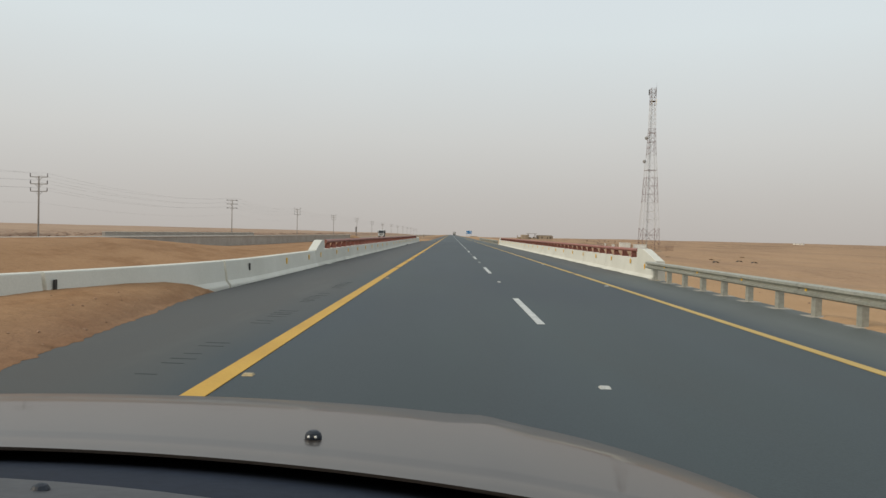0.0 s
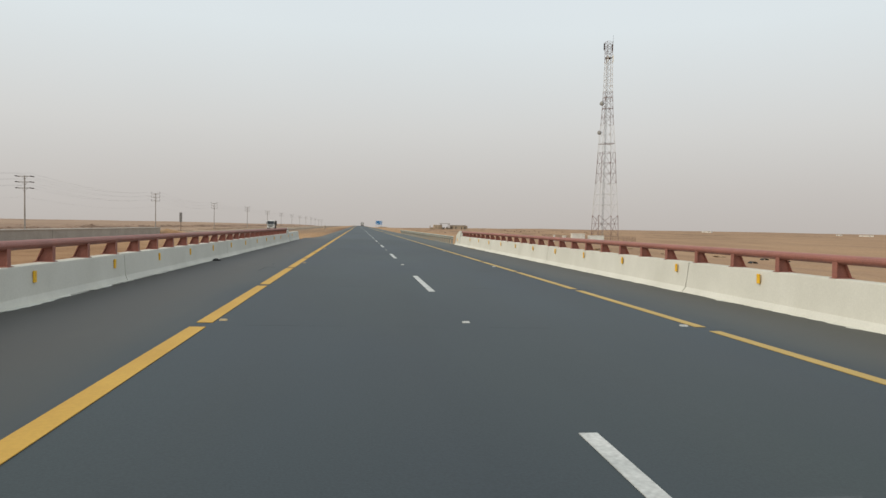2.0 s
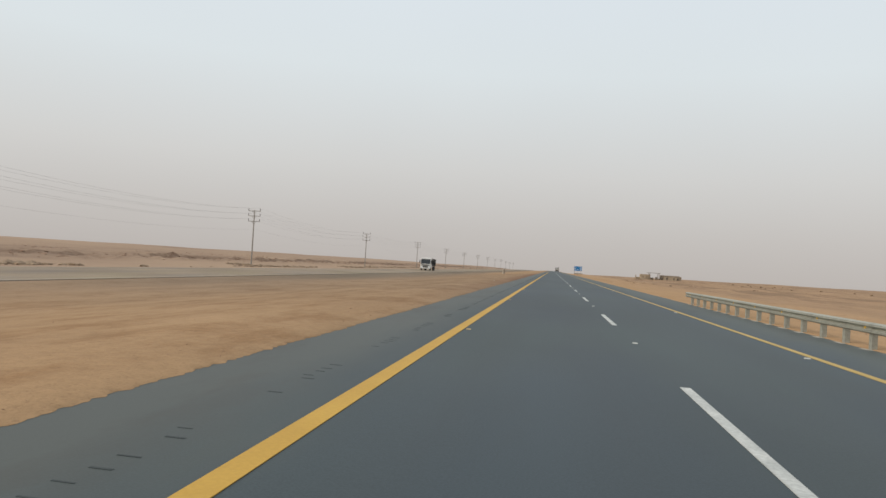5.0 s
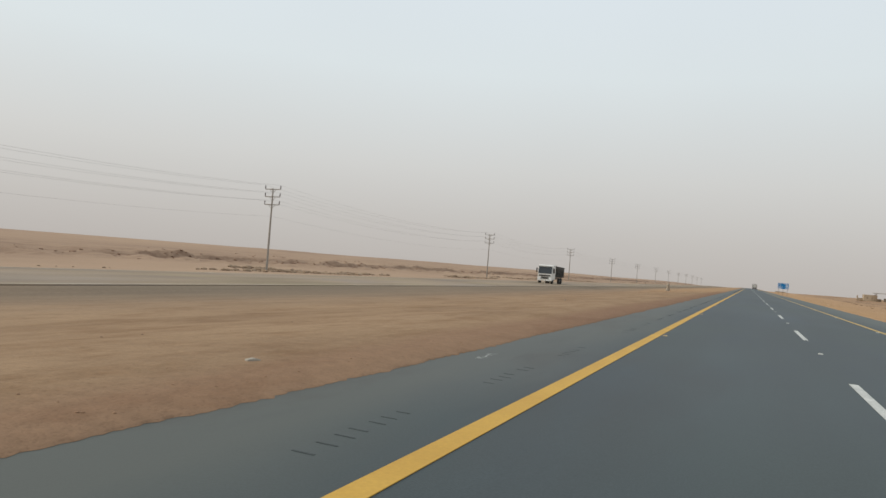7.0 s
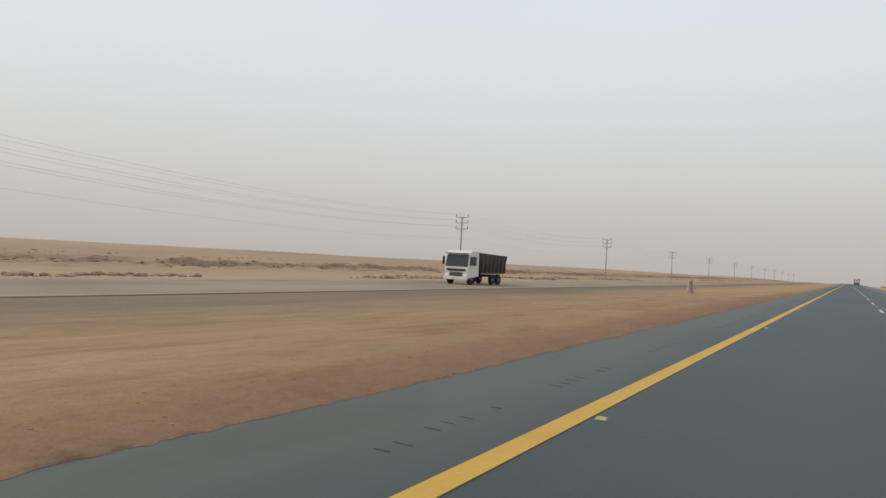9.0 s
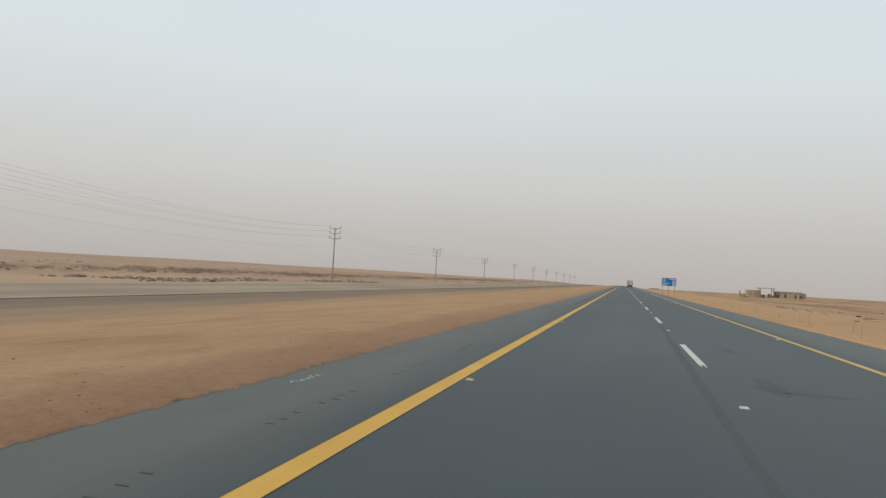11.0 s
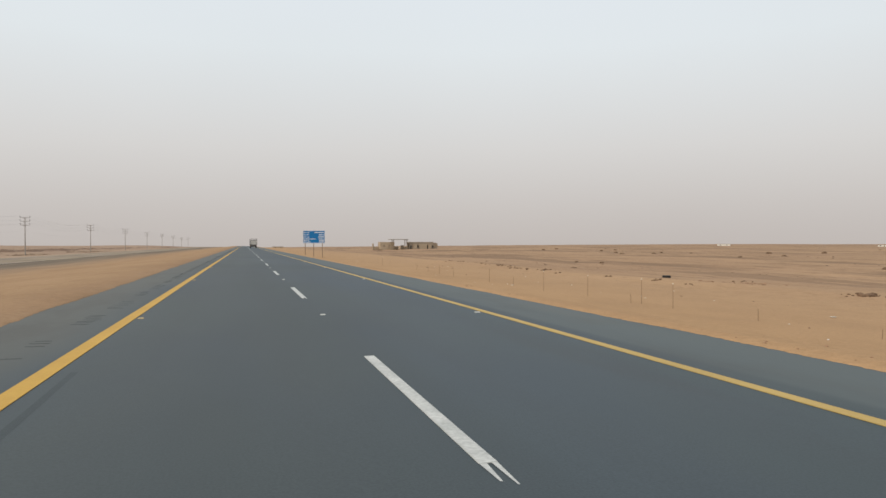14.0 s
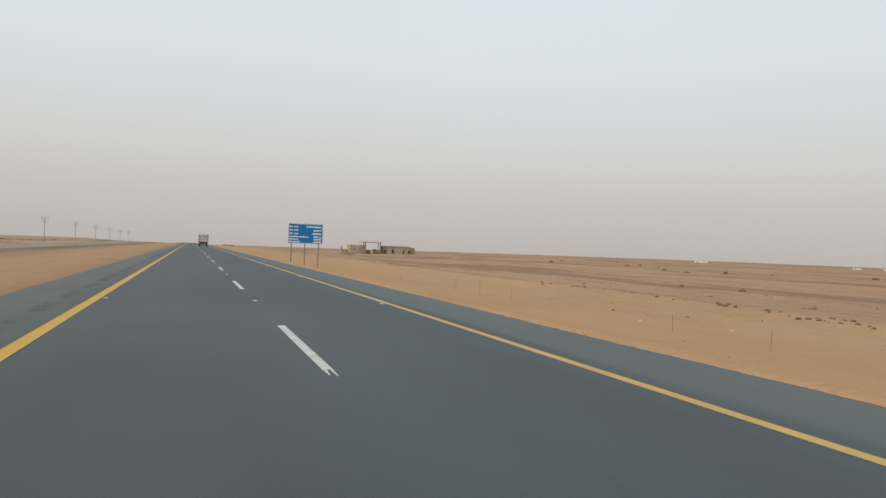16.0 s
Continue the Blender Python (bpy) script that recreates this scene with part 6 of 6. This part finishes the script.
# low white houses far out on the plain
for x, y, w in ((539, 1093, 14), (742, 1066, 8), (768, 1040, 19), (44, 1400, 15)):
    z = on_sheet(x, y)
    e = thing("far_house", (x, y, z), "low whitewashed house far out on the plain" if x > 100 else "low sandy house beside the road far ahead", "house", "far houses", turn=radians(-40 if x > 100 else 0))
    bm = bmesh.new()
    box(bm, -w / 2, w / 2, -4, 4, -1.5, 1.9, 0.05)
    wall = part("wall", bm, WHITE_SHEET if x > 100 else MUD_BLOCK, e)
    bm = bmesh.new()
    box(bm, -w / 2 - 0.2, w / 2 + 0.2, -4.2, 4.2, 1.903, 2.15, 0.05)
    part("roof", bm, GREY_CONCRETE, e)
    for k in range(2):
        bm = bmesh.new()
        box(bm, -w / 4 + k * w / 2 - 0.6, -w / 4 + k * w / 2 + 0.6, -4.08, -4.003, 0.5, 1.3)
        part("window", bm, GLASS, wall)


# ---- the car from which the road is seen, standing at the start of the drive ----
def car_paint():
    """Champagne metallic under a clear coat, dulled by fine dust."""
    m, n, l, b = material("champagne_car_paint", 0.4, 0.7, 0.35)
    film = noise_of(n, l, 2.4, 5, (1, 0.6, 1), rough=0.65)
    c = ramp_of(n, l, film, ((0.35, (0.066, 0.052, 0.042)), (0.65, (0.08, 0.064, 0.052))))
    l.new(c, b.inputs["Base Color"])
    b.inputs["Coat Weight"].default_value = 0.4
    b.inputs["Coat IOR"].default_value = 1.5
    gloss = ramp_of(n, l, film, ((0.3, (0.02, 0.02, 0.02)), (0.7, (0.06, 0.06, 0.06))))
    l.new(gloss, b.inputs["Coat Roughness"])
    return m


CAR_PAINT = car_paint()
CAR_BLACK = worn("black_car_plastic", (0.013, 0.018, 0.028), (0.018, 0.023, 0.033), 0.5, 0, 6, 60, 0.05)
CAR_TROUGH = worn("blue_black_trough", (0.016, 0.022, 0.036), (0.014, 0.019, 0.031), 0.8, 0, 4, 60, 0.03, 0.15)
CAR_GREY = worn("grey_car_plastic", (0.058, 0.061, 0.066), (0.047, 0.050, 0.055), 0.6, 0, 6, 60, 0.05)


def shell(name, nx, ny, place, mat, parent, label="", thick=0.02):
    """A sheet of nx by ny cells laid by place(u, v), given thickness."""
    bm = bmesh.new()
    grid = [[bm.verts.new(place(i / nx, j / ny)) for i in range(nx + 1)] for j in range(ny + 1)]
    for j in range(ny):
        for i in range(nx):
            bm.faces.new((grid[j][i], grid[j][i + 1], grid[j + 1][i + 1], grid[j + 1][i]))
    bmesh.ops.recalc_face_normals(bm, faces=bm.faces)
    bmesh.ops.solidify(bm, geom=bm.faces[:], thickness=thick)
    ob = part(name, bm, mat, parent, label, smooth=True)
    ob.data.set_sharp_from_angle(angle=radians(35))
    return ob


def car():
    # origin on the road under the eye; y ahead, x right of the car's middle line
    e = thing("car", (-2.042, -16.28, 0.0196), "dusty silver-beige car seen from its cabin over the bonnet", "car")

    e.rotation_euler = (0, math.atan(-FALL), 0)

    def bonnet(u, v):
        x = (u - 0.5) * 1.9
        side = abs(2 * u - 1)
        back, front = 0.913 - 0.2895 * x * x, 2.122 - 0.352 * side ** 3
        y = back + (front - back) * v
        z = 1.1387 - 0.0623 * v - 0.1026 * v ** 2 - 0.2352 * v ** 4 - 0.0138 * side ** 6 * (1 + 3 * v)
        # the pressing's two long creases and a groove before its rear edge
        z += 0.006 * math.exp(-(((side - 0.62) / 0.05) ** 2)) * min(1.0, 3 * v)
        z -= 0.0025 * math.exp(-(((v - 0.05) / 0.009) ** 2))
        return (x, y, z)

    hood = shell("bonnet", 72, 72, bonnet, CAR_PAINT, e, "", 0.004)
    for x, v0 in ((0.318, 0.118), (-0.318, 0.118)):
        bm = bmesh.new()
        ringed(bm, (0, 0, 0), [(-0.014, 0.0125), (-0.002, 0.0125), (0.003, 0.0105), (0.006, 0.006)], "Z", 16)
        for v in bm.verts:
            v.co.y *= 0.8
        tip = part("washer_nozzle", bm, CAR_BLACK, hood, "small black washer nozzle", tuple(Vector(bonnet(0.5 + x / 1.9, v0)) + Vector((0, 0, 0.006))))
        for s in (-1, 1):
            bm = bmesh.new()
            bmesh.ops.create_icosphere(bm, subdivisions=2, radius=0.0022)
            part("jet", bm, WHITE_SHEET, tip, "pale washer jet", (0.005 * s, -0.0095, -0.001))

    def gutter(u, v):
        # dark trough between the bonnet and the cowl
        x = (u - 0.5) * 1.72
        return (x, 0.752 + 0.31 * v - 0.35 * x * x, 1.154 - 0.068 * v)

    shell("gutter", 30, 8, gutter, CAR_TROUGH, e, "blue-black drain trough behind the bonnet")

    def cowl(u, v):
        x = (u - 0.5) * 1.7
        return (x, 0.755 - 0.34 * v - 0.42 * x * x, 1.163 + 0.07 * v - 0.02 * (1 - min(1.0, 8 * v)) ** 2)

    panel = shell("cowl_panel", 30, 24, cowl, CAR_GREY, e, "grey plastic cowl below the windscreen")
    bm = bmesh.new()
    ringed(bm, (0, 0, 0), [(-0.01, 0.0085), (0.004, 0.0085), (0.008, 0.006), (0.0095, 0.002)], "Z", 14)
    part("cap_screw", bm, CAR_BLACK, panel, "black cap screw", (0.13, 0.66, 1.178))
    for x0, x1 in ((-0.62, -0.02), (0.02, 0.62)):
        w = new("wiper")
        w.parent = e
        w.empty_display_size = 0.1
        bm = bmesh.new()
        rod(bm, (x1, 0.66, 0.97), (x0 + 0.12, 0.62, 0.975), 0.011, 0.008, 8)
        part("wiper_arm", bm, CAR_BLACK, w)
        bm = bmesh.new()
        box(bm, x0 - 0.1, x1 - 0.1, 0.58, 0.595, 0.945, 0.97, 0.004)
        part("wiper_blade", bm, RUBBER, w)
        bm = bmesh.new()
        ringed(bm, (x1, 0.66, 0.95), [(-0.02, 0.03), (0.03, 0.03), (0.045, 0.018)], "Z", 12)
        part("wiper_pivot", bm, CAR_GREY, w)

    def dash(u, v):
        return ((u - 0.5) * 1.46, 0.16 + 0.46 * v - 0.06 * (2 * u - 1) ** 2, 0.93 + 0.05 * math.sin(v * 2.6) - 0.10 * (1 - v) ** 3)

    shell("dashboard", 24, 10, dash, CAR_GREY, e, "grey plastic dashboard")

    for s in (-1, 1):
        def fender(u, v, s=s):
            y = 0.60 + 1.40 * u
            top = 1.06 - 0.13 * u - 0.08 * u ** 3
            low = max(0.40, 0.33 + math.sqrt(max(0.0, 0.38 ** 2 - (y - 1.42) ** 2)))
            return (s * (0.905 + 0.05 * math.sin(min(1.0, v * 2.2) * math.pi / 2) - 0.40 * u ** 3), y, top - (top - low) * v)

        shell("fender", 26, 10, fender, CAR_PAINT, e, "", 0.012)

        def side(u, v, s=s):
            y = 0.60 - 2.94 * u
            return (s * (0.87 + 0.09 * math.sin(math.pi * (0.15 + 0.7 * v))), y, 1.02 - 0.68 * v)

        shell("door_panel", 20, 8, side, CAR_PAINT, e, "", 0.03)
        bm = bmesh.new()
        for p, q in (((0.93, 0.62, 1.05), (0.66, -0.05, 1.70)), ((0.68, -0.95, 1.74), (0.88, -0.95, 0.95)), ((0.66, -1.95, 1.68), (0.86, -2.3, 0.95))):
            rod(bm, (s * p[0], p[1], p[2]), (s * q[0], q[1], q[2]), 0.045, 0.04, 8)
        part("pillars", bm, CAR_BLACK, e)
        bm = bmesh.new()
        box(bm, s * 1.06 - 0.1, s * 1.06 + 0.1, 0.30, 0.40, 0.98, 1.13, 0.03)
        part("door_mirror", bm, CAR_PAINT, e)
        bm = bmesh.new()
        box(bm, s * 0.55 - 0.17, s * 0.55 + 0.17, 1.93, 2.09, 0.66, 0.80, 0.04)
        part("headlight", bm, GLASS, e)
        for y in (1.42, -1.35):
            wheel(e, s * 0.84, y, 0.32, 0.32, 0.21)

    def roof(u, v):
        side = abs(2 * u - 1)
        return ((u - 0.5) * 1.38, -0.05 - 1.95 * v, 1.78 - 0.05 * side ** 3 - 0.10 * (v - 0.35) ** 2)

    shell("roof", 16, 12, roof, CAR_PAINT, e)

    def tail(u, v):
        return ((u - 0.5) * 1.78, -2.34 - 0.12 * math.sin(math.pi * v), 0.96 - 0.62 * v)

    shell("tailgate", 12, 6, tail, CAR_PAINT, e)

    def nose(u, v):
        side = abs(2 * u - 1)
        return ((u - 0.5) * 1.8, 2.02 + 0.10 * math.sin(math.pi * v) - 0.45 * side ** 3, 0.90 - 0.56 * v)

    bumper = shell("front_bumper", 20, 8, nose, CAR_PAINT, e)
    bm = bmesh.new()
    for k in range(4):
        box(bm, -0.42, 0.42, 2.10, 2.125, 0.52 + 0.06 * k, 0.55 + 0.06 * k)
    part("grille", bm, CAR_BLACK, bumper)
    bm = bmesh.new()
    box(bm, -0.74, 0.74, -2.3, 0.9, 0.24, 0.32)
    part("floor_pan", bm, CAR_BLACK, e)


car()
